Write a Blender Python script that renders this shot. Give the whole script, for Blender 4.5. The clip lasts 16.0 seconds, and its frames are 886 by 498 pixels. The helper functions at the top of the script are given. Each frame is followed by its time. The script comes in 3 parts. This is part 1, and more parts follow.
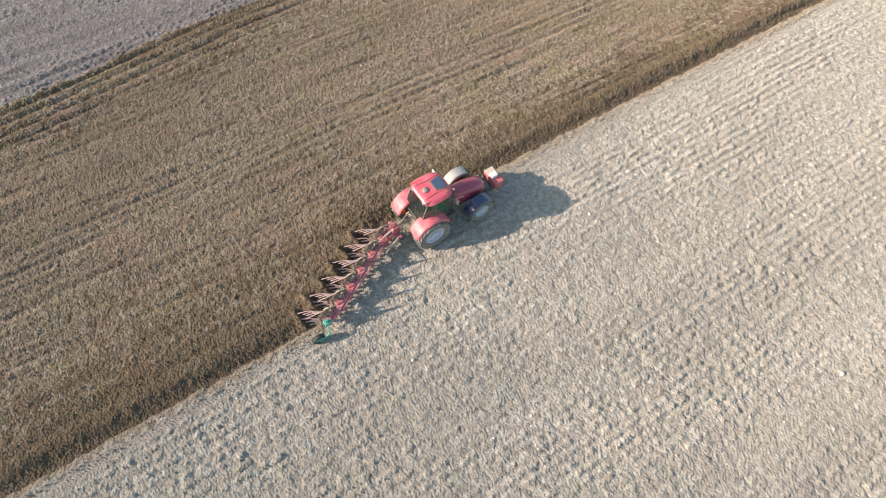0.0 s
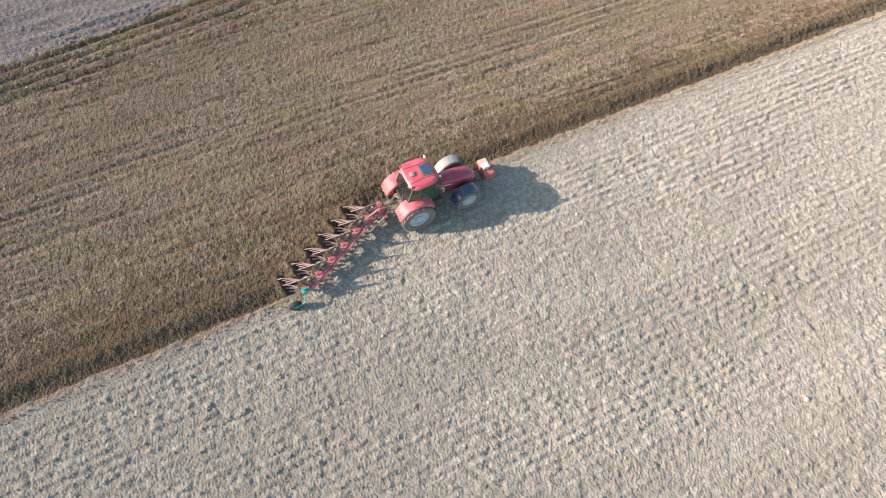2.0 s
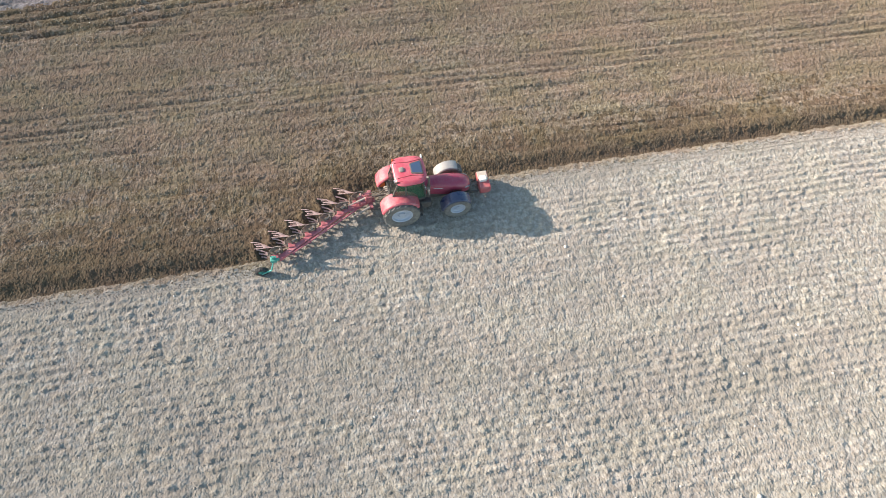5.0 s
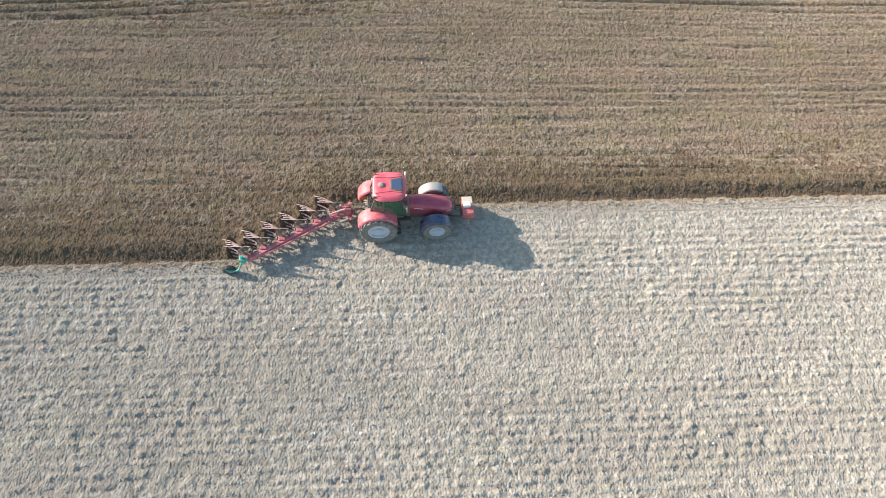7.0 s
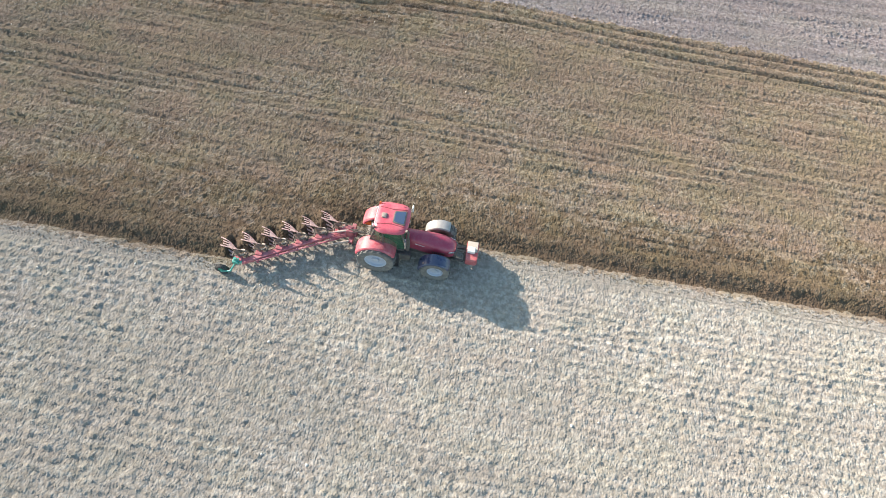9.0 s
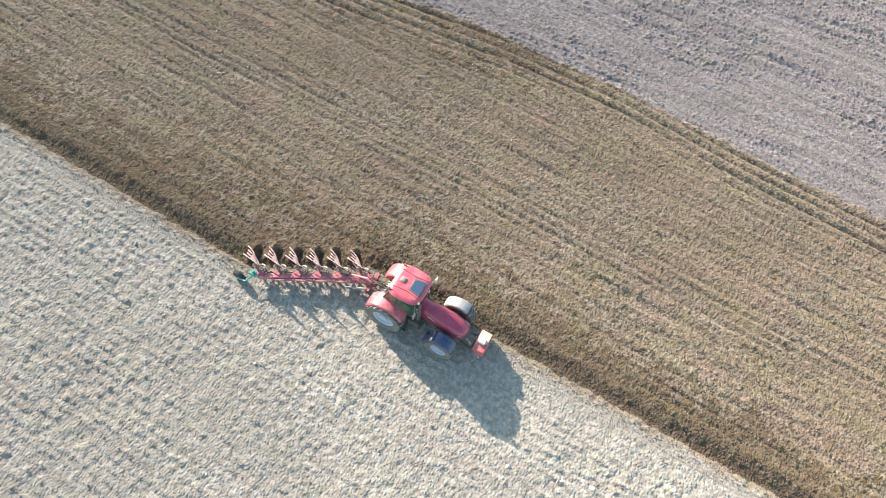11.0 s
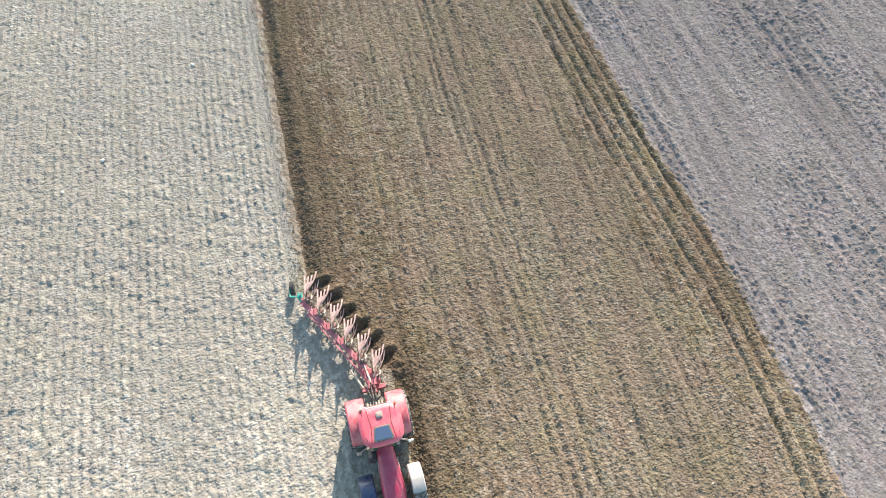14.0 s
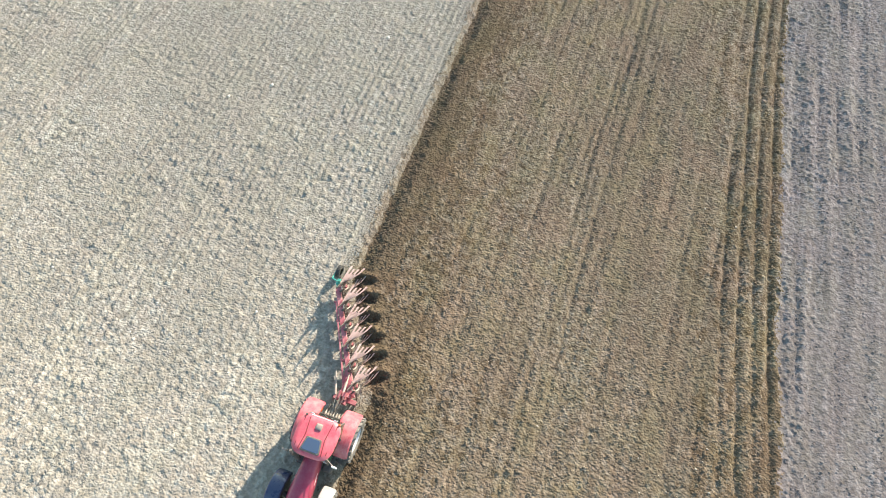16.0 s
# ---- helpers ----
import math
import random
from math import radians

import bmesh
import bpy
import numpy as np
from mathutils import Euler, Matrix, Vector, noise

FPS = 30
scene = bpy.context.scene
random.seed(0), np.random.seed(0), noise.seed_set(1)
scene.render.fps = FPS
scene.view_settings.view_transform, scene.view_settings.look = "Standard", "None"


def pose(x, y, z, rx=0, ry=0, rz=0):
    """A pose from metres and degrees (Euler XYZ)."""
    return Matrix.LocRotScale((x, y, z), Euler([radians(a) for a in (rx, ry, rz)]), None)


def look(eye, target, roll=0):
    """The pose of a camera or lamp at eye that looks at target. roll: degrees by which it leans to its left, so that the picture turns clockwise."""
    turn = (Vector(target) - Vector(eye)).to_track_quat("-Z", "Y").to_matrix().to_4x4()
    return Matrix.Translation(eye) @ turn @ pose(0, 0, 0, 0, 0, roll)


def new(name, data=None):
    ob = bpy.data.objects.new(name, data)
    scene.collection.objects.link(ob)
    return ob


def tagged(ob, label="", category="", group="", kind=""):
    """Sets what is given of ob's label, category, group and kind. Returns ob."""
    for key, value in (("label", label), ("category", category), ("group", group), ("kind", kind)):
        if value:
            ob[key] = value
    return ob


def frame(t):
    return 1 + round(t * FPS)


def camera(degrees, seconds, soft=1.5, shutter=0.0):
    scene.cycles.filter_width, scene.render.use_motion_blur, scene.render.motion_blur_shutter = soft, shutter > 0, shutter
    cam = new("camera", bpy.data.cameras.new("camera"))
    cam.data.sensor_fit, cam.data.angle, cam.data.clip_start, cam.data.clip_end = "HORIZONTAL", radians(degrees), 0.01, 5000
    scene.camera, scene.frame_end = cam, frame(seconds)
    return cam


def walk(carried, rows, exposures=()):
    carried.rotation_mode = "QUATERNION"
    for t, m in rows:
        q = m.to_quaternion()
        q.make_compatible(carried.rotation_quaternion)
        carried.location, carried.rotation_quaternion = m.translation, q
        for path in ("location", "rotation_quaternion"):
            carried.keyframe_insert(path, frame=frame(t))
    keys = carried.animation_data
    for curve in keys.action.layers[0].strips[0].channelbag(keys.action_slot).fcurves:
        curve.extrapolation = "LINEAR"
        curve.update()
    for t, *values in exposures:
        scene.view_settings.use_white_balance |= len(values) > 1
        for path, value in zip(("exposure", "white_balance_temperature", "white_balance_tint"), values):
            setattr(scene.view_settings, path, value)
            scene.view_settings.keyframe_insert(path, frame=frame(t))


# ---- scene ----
cam = camera(72.9, 16.0, soft=0.3)
PATH = [
    (0, (-8.641, -11.887, 26.606), (-8.044, -11.195, 24.827), 8.9),
    (1.5, (-7.351, -13.108, 27.417), (-6.839, -12.405, 25.616), 9.5),
    (2.5, (-5.88, -13.778, 27.611), (-5.438, -13.061, 25.797), 8.5),
    (3.5, (-4.259, -14.512, 27.764), (-3.907, -13.758, 25.945), 7.5),
    (4.2, (-3.212, -14.926, 27.664), (-2.912, -14.141, 25.85), 7.0),
    (6.3, (-0.211, -15.837, 26.698), (-0.017, -14.931, 24.925), 6.3),
    (7, (0.918, -15.589, 26.611), (1.068, -14.662, 24.845), 6.6),
    (8, (2.436, -14.551, 26.596), (2.49, -13.625, 24.825), 6.7),
    (9, (3.831, -13.059, 26.74), (3.778, -12.147, 24.961), 7.1),
    (9.7, (4.448, -11.686, 26.779), (4.324, -10.777, 25.002), 8.4),
    (11.8, (5.68, -6.603, 27.341), (5.206, -5.854, 25.549), 9.0),
    (12.5, (5.888, -4.394, 27.277), (5.268, -3.733, 25.494), 8.4),
    (13.5, (5.447, -0.755, 27.109), (4.667, -0.332, 25.317), 5.7),
    (14.5, (4.535, 2.719, 26.937), (3.661, 2.807, 25.14), 0.6),
    (15, (3.931, 4.173, 26.891), (3.054, 4.103, 25.095), -1.0),
    (16, (2.526, 6.66, 26.884), (1.689, 6.331, 25.097), -2.3),
]
walk(cam, [(t, look(eye, target, roll)) for t, eye, target, roll in PATH], exposures=[(0, 0.96, 6750, 12.5), (4, 0.98, 6500, 12), (7, 1.09, 6380, 9.5), (9.5, 1.24, 6350, 9), (12, 1.50, 6450, 8), (14.5, 1.49, 6500, 7.5), (16, 1.37, 6650, 5)])

# ---- light ----
SUN_FROM = Vector((-6.45, 2.45, 2.95)).normalized()
sun_data = bpy.data.lights.new("sun", "SUN")
sun_data.energy, sun_data.angle, sun_data.color = 4.25, radians(0.6), (1.0, 0.835, 0.71)
sun = new("sun", sun_data)
sun.matrix_world = look(SUN_FROM * 50, (0, 0, 0))
world = bpy.data.worlds.new("world")
scene.world = world
world.use_nodes = True
wn = world.node_tree.nodes
sky = wn.new("ShaderNodeTexSky")
sky.sky_type, sky.sun_disc = "NISHITA", False
sky.dust_density, sky.ozone_density = 1.0, 0.4
sky.sun_elevation = math.asin(SUN_FROM.z)
sky.sun_rotation = math.atan2(SUN_FROM.x, SUN_FROM.y)
wn["Background"].inputs["Strength"].default_value = 0.127
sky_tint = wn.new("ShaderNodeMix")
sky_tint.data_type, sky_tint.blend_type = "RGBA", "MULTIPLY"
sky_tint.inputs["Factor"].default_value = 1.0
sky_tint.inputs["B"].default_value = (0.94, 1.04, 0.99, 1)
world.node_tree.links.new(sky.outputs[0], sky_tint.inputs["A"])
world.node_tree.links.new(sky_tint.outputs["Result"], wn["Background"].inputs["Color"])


# ---- materials ----
class Nodes:
    """A short way to write node materials."""

    def __init__(self, name):
        self.mat = bpy.data.materials.new(name)
        self.mat.use_nodes = True
        self.tree = self.mat.node_tree
        self.bsdf = self.tree.nodes["Principled BSDF"]
        self.co = self.tree.nodes.new("ShaderNodeTexCoord").outputs["Object"]

    def link(self, a, b):
        self.tree.links.new(a, b)

    def value(self, socket, v):
        if isinstance(v, (int, float)):
            socket.default_value = v
        elif isinstance(v, tuple):
            socket.default_value = (*v, 1.0) if len(v) == 3 else v
        else:
            self.link(v, socket)

    def scaled(self, sx, sy, sz=1.0, turn=0.0):
        n = self.tree.nodes.new("ShaderNodeMapping")
        n.inputs["Scale"].default_value = (sx, sy, sz)
        n.inputs["Rotation"].default_value = (0, 0, radians(turn))
        self.link(self.co, n.inputs["Vector"])
        return n.outputs[0]

    def noise(self, scale, detail=3.0, rough=0.55, co=None):
        n = self.tree.nodes.new("ShaderNodeTexNoise")
        n.inputs["Scale"].default_value, n.inputs["Detail"].default_value = scale, detail
        n.inputs["Roughness"].default_value = rough
        self.link(co or self.co, n.inputs["Vector"])
        return n.outputs["Fac"]

    def cells(self, scale, co=None):
        n = self.tree.nodes.new("ShaderNodeTexVoronoi")
        n.inputs["Scale"].default_value = scale
        self.link(co or self.co, n.inputs["Vector"])
        return n

    def ramp(self, fac, *stops):
        n = self.tree.nodes.new("ShaderNodeValToRGB")
        while len(n.color_ramp.elements) < len(stops):
            n.color_ramp.elements.new(0.5)
        for e, (at, c) in zip(n.color_ramp.elements, stops):
            e.position = at
            e.color = (c, c, c, 1) if isinstance(c, (int, float)) else (*c, 1)
        self.link(fac, n.inputs["Fac"])
        return n.outputs["Color"]

    def mix(self, fac, a, b, kind="MIX"):
        n = self.tree.nodes.new("ShaderNodeMix")
        n.data_type, n.blend_type = "RGBA", kind
        self.value(n.inputs["Factor"], fac)
        self.value(n.inputs["A"], a)
        self.value(n.inputs["B"], b)
        return n.outputs["Result"]

    def maths(self, op, a, b=0.0):
        n = self.tree.nodes.new("ShaderNodeMath")
        n.operation = op
        self.value(n.inputs[0], a)
        self.value(n.inputs[1], b)
        return n.outputs[0]

    def bump(self, height, strength, distance, under=None):
        n = self.tree.nodes.new("ShaderNodeBump")
        n.inputs["Strength"].default_value, n.inputs["Distance"].default_value = strength, distance
        self.link(height, n.inputs["Height"])
        if under:
            self.link(under, n.inputs["Normal"])
        return n.outputs[0]

    def done(self, color, rough=0.9, normal=None, **more):
        self.value(self.bsdf.inputs["Base Color"], color)
        self.value(self.bsdf.inputs["Roughness"], rough)
        if normal:
            self.link(normal, self.bsdf.inputs["Normal"])
        for key, v in more.items():
            self.value(self.bsdf.inputs[key.replace("_", " ")], v)
        return self.mat


def soil(name, dark, mid, pale, tint, patch, grain, relief, turn=0.0, rows=0.35, back=0.45, hues=0.5, lit_gain=0.16):
    """Bare earth: uneven crumbs and lumps, wide patches of colour and streaks along the rows."""
    n = Nodes(name)
    co = n.scaled(1.0, 0.8, 1.0, turn)
    lumps = n.noise(grain * 0.9, 1.5, 0.5, co)
    crumb = n.noise(grain * 1.9, 1.0, 0.5, co)
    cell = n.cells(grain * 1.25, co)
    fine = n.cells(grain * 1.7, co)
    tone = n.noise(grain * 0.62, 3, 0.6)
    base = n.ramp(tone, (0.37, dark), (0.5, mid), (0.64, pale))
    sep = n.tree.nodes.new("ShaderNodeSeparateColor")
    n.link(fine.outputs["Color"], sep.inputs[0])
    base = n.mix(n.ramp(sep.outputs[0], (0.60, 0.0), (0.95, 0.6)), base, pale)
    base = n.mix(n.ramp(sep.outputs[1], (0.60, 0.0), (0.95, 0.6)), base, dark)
    line = n.noise(1.0, 3, 0.6, n.scaled(0.22, 4.2, 1.0, 1))
    base = n.mix(n.ramp(line, (0.36, rows * 0.6), (0.54, 0.0)), base, dark)
    wide = n.noise(0.16, 4, 0.6)
    base = n.mix(n.ramp(wide, (0.42, 0.0), (0.7, patch)), base, tint)
    streak = n.noise(1.0, 3, 0.6, n.scaled(0.05, 1.3))
    base = n.mix(n.ramp(streak, (0.35, 0.3), (0.6, 0.0)), base, dark)
    hue = n.noise(0.55, 4, 0.62, n.scaled(0.6, 1.0))
    base = n.mix(n.ramp(hue, (0.38, hues), (0.50, 0.0)), base, (0.975, 1.01, 0.88), "MULTIPLY")
    base = n.mix(n.ramp(hue, (0.50, 0.0), (0.64, hues)), base, (1.06, 0.96, 0.99), "MULTIPLY")
    moist_dim = n.noise(1.0, 3, 0.55, n.scaled(0.045, 0.16, 1.0, 3))
    base = n.mix(n.ramp(moist_dim, (0.36, 0.38), (0.58, 0.0)), base, dark)
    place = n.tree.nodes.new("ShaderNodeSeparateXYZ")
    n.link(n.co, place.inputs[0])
    # dry grows towards +x: the sun's backscatter put into the colour, broken by noise
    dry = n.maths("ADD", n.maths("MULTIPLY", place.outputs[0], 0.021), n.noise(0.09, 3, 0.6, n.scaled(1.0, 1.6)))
    base = n.mix(n.ramp(dry, (0.15, 0.0), (1.0, 1.0)), base, (1 + lit_gain, 1 + 0.95 * lit_gain, 1 + 0.88 * lit_gain), "MULTIPLY")
    dome = n.maths("MULTIPLY", cell.outputs["Distance"], -0.55)
    dot = n.maths("MULTIPLY", fine.outputs["Distance"], -0.22)
    height = n.maths("ADD", n.maths("ADD", n.maths("MULTIPLY", lumps, 0.7), dome), n.maths("ADD", n.maths("MULTIPLY", crumb, 0.35), dot))
    b = n.bump(height, 1.0, relief)
    return n.done(base, 0.95, b, Specular_IOR_Level=0.12, Diffuse_Roughness=back)


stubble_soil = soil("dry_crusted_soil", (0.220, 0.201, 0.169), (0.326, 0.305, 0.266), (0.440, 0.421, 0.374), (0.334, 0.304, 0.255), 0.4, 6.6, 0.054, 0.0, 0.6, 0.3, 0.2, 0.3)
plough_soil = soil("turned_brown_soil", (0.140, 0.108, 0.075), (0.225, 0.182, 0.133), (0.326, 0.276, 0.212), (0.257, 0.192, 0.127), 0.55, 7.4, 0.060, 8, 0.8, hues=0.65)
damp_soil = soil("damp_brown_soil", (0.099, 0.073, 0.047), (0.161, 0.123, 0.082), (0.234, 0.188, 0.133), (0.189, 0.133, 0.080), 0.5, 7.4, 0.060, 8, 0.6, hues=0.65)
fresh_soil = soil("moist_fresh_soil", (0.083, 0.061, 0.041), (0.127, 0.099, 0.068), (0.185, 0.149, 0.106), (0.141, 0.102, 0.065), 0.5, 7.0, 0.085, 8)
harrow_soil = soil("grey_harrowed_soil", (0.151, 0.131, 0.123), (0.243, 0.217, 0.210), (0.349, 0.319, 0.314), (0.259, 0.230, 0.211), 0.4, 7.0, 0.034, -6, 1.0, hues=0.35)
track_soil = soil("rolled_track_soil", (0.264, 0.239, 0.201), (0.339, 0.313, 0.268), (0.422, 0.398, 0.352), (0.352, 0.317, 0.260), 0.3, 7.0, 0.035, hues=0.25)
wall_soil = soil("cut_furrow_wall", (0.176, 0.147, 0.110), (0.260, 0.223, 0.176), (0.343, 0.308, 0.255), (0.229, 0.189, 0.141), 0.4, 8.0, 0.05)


def painted(name, color, rough=0.35, dust=(0.42, 0.36, 0.29), amount=0.35, metal=0.0, coat=0.0, wear=0.0, shine=0.5):
    n = Nodes(name)
    spots = n.noise(3.5, 5, 0.65)
    speck = n.noise(38, 3, 0.6)
    c = n.mix(n.ramp(spots, (0.4, 0.25 * amount), (0.75, amount)), color, dust)
    c = n.mix(n.ramp(speck, (0.5, 0.0), (0.8, 0.5 * amount)), c, dust)
    if wear:
        c = n.mix(n.ramp(n.noise(9, 5, 0.7), (0.55, 0.0), (0.68, wear)), c, (0.30, 0.24, 0.20))
    r = n.ramp(spots, (0.35, rough), (0.75, min(1.0, rough + 0.35)))
    return n.done(c, r, n.bump(speck, 0.15, 0.004), Metallic=metal, Coat_Weight=coat, Coat_Roughness=0.12, Specular_IOR_Level=shine)


red = painted("red_tractor_paint", (0.33, 0.010, 0.055), 0.28, (0.54, 0.36, 0.36), 0.22, coat=0.5)
red_roof = painted("sun_bleached_red_roof", (0.55, 0.045, 0.085), 0.36, (0.68, 0.42, 0.42), 0.36, coat=0.3)
plough_red = painted("faded_plough_red", (0.36, 0.055, 0.08), 0.5, (0.54, 0.38, 0.37), 0.45, wear=0.35)
beam_red = painted("dusty_beam_red", (0.42, 0.075, 0.105), 0.5, (0.62, 0.44, 0.43), 0.48, wear=0.25)
slat_steel = painted("scoured_steel", (0.66, 0.49, 0.47), 0.42, (0.58, 0.46, 0.42), 0.45)
spring_steel = painted("dusty_spring_steel", (0.34, 0.30, 0.27), 0.5, (0.45, 0.38, 0.32), 0.5, metal=0.2)
dark_rubber = painted("dark_rubber", (0.03, 0.032, 0.034), 0.75, (0.2, 0.19, 0.17), 0.4)
dark_steel = painted("dark_steel", (0.07, 0.064, 0.062), 0.55, amount=0.45, metal=0.3)
worn_steel = painted("worn_brown_steel", (0.16, 0.125, 0.11), 0.5, (0.30, 0.23, 0.19), 0.5, metal=0.3)
engine_grey = painted("oily_engine_grey", (0.075, 0.073, 0.073), 0.6, amount=0.4)
black_plastic = painted("black_plastic", (0.04, 0.04, 0.042), 0.5, amount=0.35)
# Lit and shaded copies of one dusty plastic: sun and shade in the colour.
fender_lit = painted("dusty_lit_fender", (0.25, 0.255, 0.26), 0.4, (0.46, 0.44, 0.40), 0.6, shine=0.6)
fender_shaded = painted("navy_shaded_fender", (0.022, 0.036, 0.095), 0.22, (0.30, 0.30, 0.31), 0.14, coat=0.5)
rim_grey = painted("silver_rim", (0.46, 0.51, 0.60), 0.38, amount=0.15, metal=0.2)
rubber = painted("dusty_rubber", (0.075, 0.072, 0.07), 0.8, (0.33, 0.31, 0.28), 0.8)
teal = painted("teal_paint", (0.015, 0.33, 0.27), 0.4, amount=0.25)
white_paint = painted("white_paint", (0.8, 0.79, 0.76), 0.4, amount=0.15)
beige_paint = painted("dusty_beige_plate", (0.55, 0.48, 0.40), 0.6, amount=0.25)
receiver_grey = painted("dusty_receiver_grey", (0.26, 0.22, 0.20), 0.6, amount=0.3)
weight_red = painted("red_weight", (0.46, 0.06, 0.07), 0.5, (0.55, 0.42, 0.38), 0.4)
fender_red = painted("dusty_fender_red", (0.44, 0.026, 0.06), 0.38, (0.70, 0.50, 0.48), 0.40, coat=0.3)
seam_red = painted("dark_seam_red", (0.16, 0.012, 0.02), 0.6, amount=0.1)
orange = painted("orange_reflector", (0.85, 0.16, 0.02), 0.4, amount=0.1)
chrome = painted("chrome", (0.75, 0.75, 0.75), 0.15, amount=0.1, metal=1.0)
seat_cloth = painted("dark_seat_cloth", (0.04, 0.045, 0.045), 0.9, amount=0.1)
amber = painted("amber_lens", (0.55, 0.12, 0.03), 0.2, amount=0.1)
straw_bits = painted("pale_fragments", (0.52, 0.46, 0.37), 0.8, amount=0.2)
stone_mat = painted("pale_flint", (0.60, 0.57, 0.52), 0.7, (0.5, 0.45, 0.38), 0.4)


def glass_material(name, color, alpha):
    n = Nodes(name)
    n.done(color, 0.06, None, Metallic=0.0, Alpha=alpha, Specular_IOR_Level=0.6)
    return n.mat


cab_glass = glass_material("green_tinted_glass", (0.09, 0.26, 0.14), 0.45)
rear_tint = glass_material("dark_rear_glass", (0.035, 0.045, 0.045), 0.62)
# Blue of the reflected sky is put into the hatch's base colour.
hatch_glass = glass_material("dark_hatch_glass", (0.06, 0.095, 0.165), 0.93)


# ---- mesh helpers ----
def part(name, bm, material, parent=None, label="", smooth=False):
    """Link a bmesh as one mesh object under a thing or a part."""
    bmesh.ops.recalc_face_normals(bm, faces=bm.faces)
    me = bpy.data.meshes.new(name)
    bm.to_mesh(me)
    bm.free()
    me.materials.append(material)
    if smooth:
        me.shade_smooth()
        me.set_sharp_from_angle(angle=radians(38))
    ob = new(name, me)
    if parent:
        ob.parent = parent
    if label:
        ob["label"] = label
    return ob


def box(bm, c, s, m=None, bevel=0.0):
    """A box of size s centred at c, bevelled, turned by m."""
    t = Matrix.Translation(c) @ (m or Matrix()) @ Matrix.Diagonal((*s, 1))
    vs = bmesh.ops.create_cube(bm, size=1, matrix=t)["verts"]
    if bevel:
        es = list({e for v in vs for e in v.link_edges})
        bmesh.ops.bevel(bm, geom=es, offset=bevel, segments=2, affect="EDGES", profile=0.5)
    return bm


def made(*boxes, bevel=0.0):
    bm = bmesh.new()
    for c, s, *m in boxes:
        box(bm, c, s, m[0] if m else None, bevel)
    return bm


def rod(bm, a, b, r, r2=None, sides=10):
    """A round bar from a to b."""
    a, b = Vector(a), Vector(b)
    m = Matrix.Translation((a + b) / 2) @ (b - a).to_track_quat("Z", "Y").to_matrix().to_4x4()
    bmesh.ops.create_cone(bm, cap_ends=True, segments=sides, radius1=r, radius2=r if r2 is None else r2, depth=(b - a).length, matrix=m)
    return bm


def beam(bm, a, b, w, h, bevel=0.0):
    """A square bar from a to b, w wide and h high."""
    a, b = Vector(a), Vector(b)
    d = (b - a).normalized()
    side = Vector((0, 0, 1)).cross(d)
    side = side.normalized() if side.length > 1e-4 else Vector((0, 1, 0))
    up = d.cross(side)
    m = Matrix((d, side, up)).transposed().to_4x4()
    return box(bm, (a + b) / 2, ((b - a).length, w, h), m, bevel)


def loft(rings, caps=True):
    """A skin over rings of as many points each."""
    bm = bmesh.new()
    vs = [[bm.verts.new(p) for p in ring] for ring in rings]
    n = len(rings[0])
    for a, b in zip(vs, vs[1:]):
        for i in range(n):
            bm.faces.new((a[i], a[(i + 1) % n], b[(i + 1) % n], b[i]))
    if caps:
        bm.faces.new(vs[0])
        bm.faces.new(vs[-1])
    return bm


def lathe(profile, segments=40):
    """Turn (radius, y) points round the y axis."""
    bm = bmesh.new()
    rings = []
    for k in range(segments):
        a = 2 * math.pi * k / segments
        rings.append([bm.verts.new((r * math.cos(a), y, r * math.sin(a))) for r, y in profile])
    for k in range(segments):
        p, q = rings[k], rings[(k + 1) % segments]
        for i in range(len(profile) - 1):
            bm.faces.new((p[i], p[i + 1], q[i + 1], q[i]))
    return bm


def rounded(cx, cy, hx, hy, r, z, n=4):
    """A ring of a rounded rectangle at height z."""
    pts = []
    for sx, sy, a0 in ((1, 1, 0), (-1, 1, 90), (-1, -1, 180), (1, -1, 270)):
        for i in range(n + 1):
            a = radians(a0 + 90 * i / n)
            pts.append((cx + sx * (hx - r) + r * math.cos(a), cy + sy * (hy - r) + r * math.sin(a), z))
    return pts


def thing(name, at, label, category, group=""):
    e = new(name)
    e.matrix_world = at
    return tagged(e, label, category, group)


# ---- the field ----
LAND_EDGE = 1.0      # wall of the open furrow ahead of the tractor
CUT = 0.5            # width of one furrow slice
BODY_X, BODY_STEP = -2.2, 0.846
BEND_X = (-60, -40, -25, -14, -3, 5, 14, 30, 60)
BEND_Y = (16.0, 16.2, 16.7, 17.6, 18.6, 18.8, 18.2, 17.8, 17.6)


def headland(x):
    """Where the turned soil ends."""
    return np.interp(x, BEND_X, BEND_Y)


def lattice(x, y, seed, sx, sy):
    """Smooth value noise from 0 to 1 at the points x, y, with cells about sx by sy on a lattice turned by the seed."""
    rng = np.random.default_rng(seed)
    a = radians(11 + (seed * 37) % 70) if sx == sy else radians((seed * 7) % 9 - 4)
    u = (x * math.cos(a) + y * math.sin(a)) / sx
    v = (y * math.cos(a) - x * math.sin(a)) / sy
    i, j = np.floor(u).astype(np.int64), np.floor(v).astype(np.int64)
    fu, fv = u - i, v - j
    fu, fv = fu * fu * (3 - 2 * fu), fv * fv * (3 - 2 * fv)
    table = rng.random((509, 521)).astype(np.float32)
    i0, i1, j0, j1 = i % 509, (i + 1) % 509, j % 521, (j + 1) % 521
    p = table[i0, j0] * (1 - fu) + table[i1, j0] * fu
    q = table[i0, j1] * (1 - fu) + table[i1, j1] * fu
    return p * (1 - fv) + q * fv


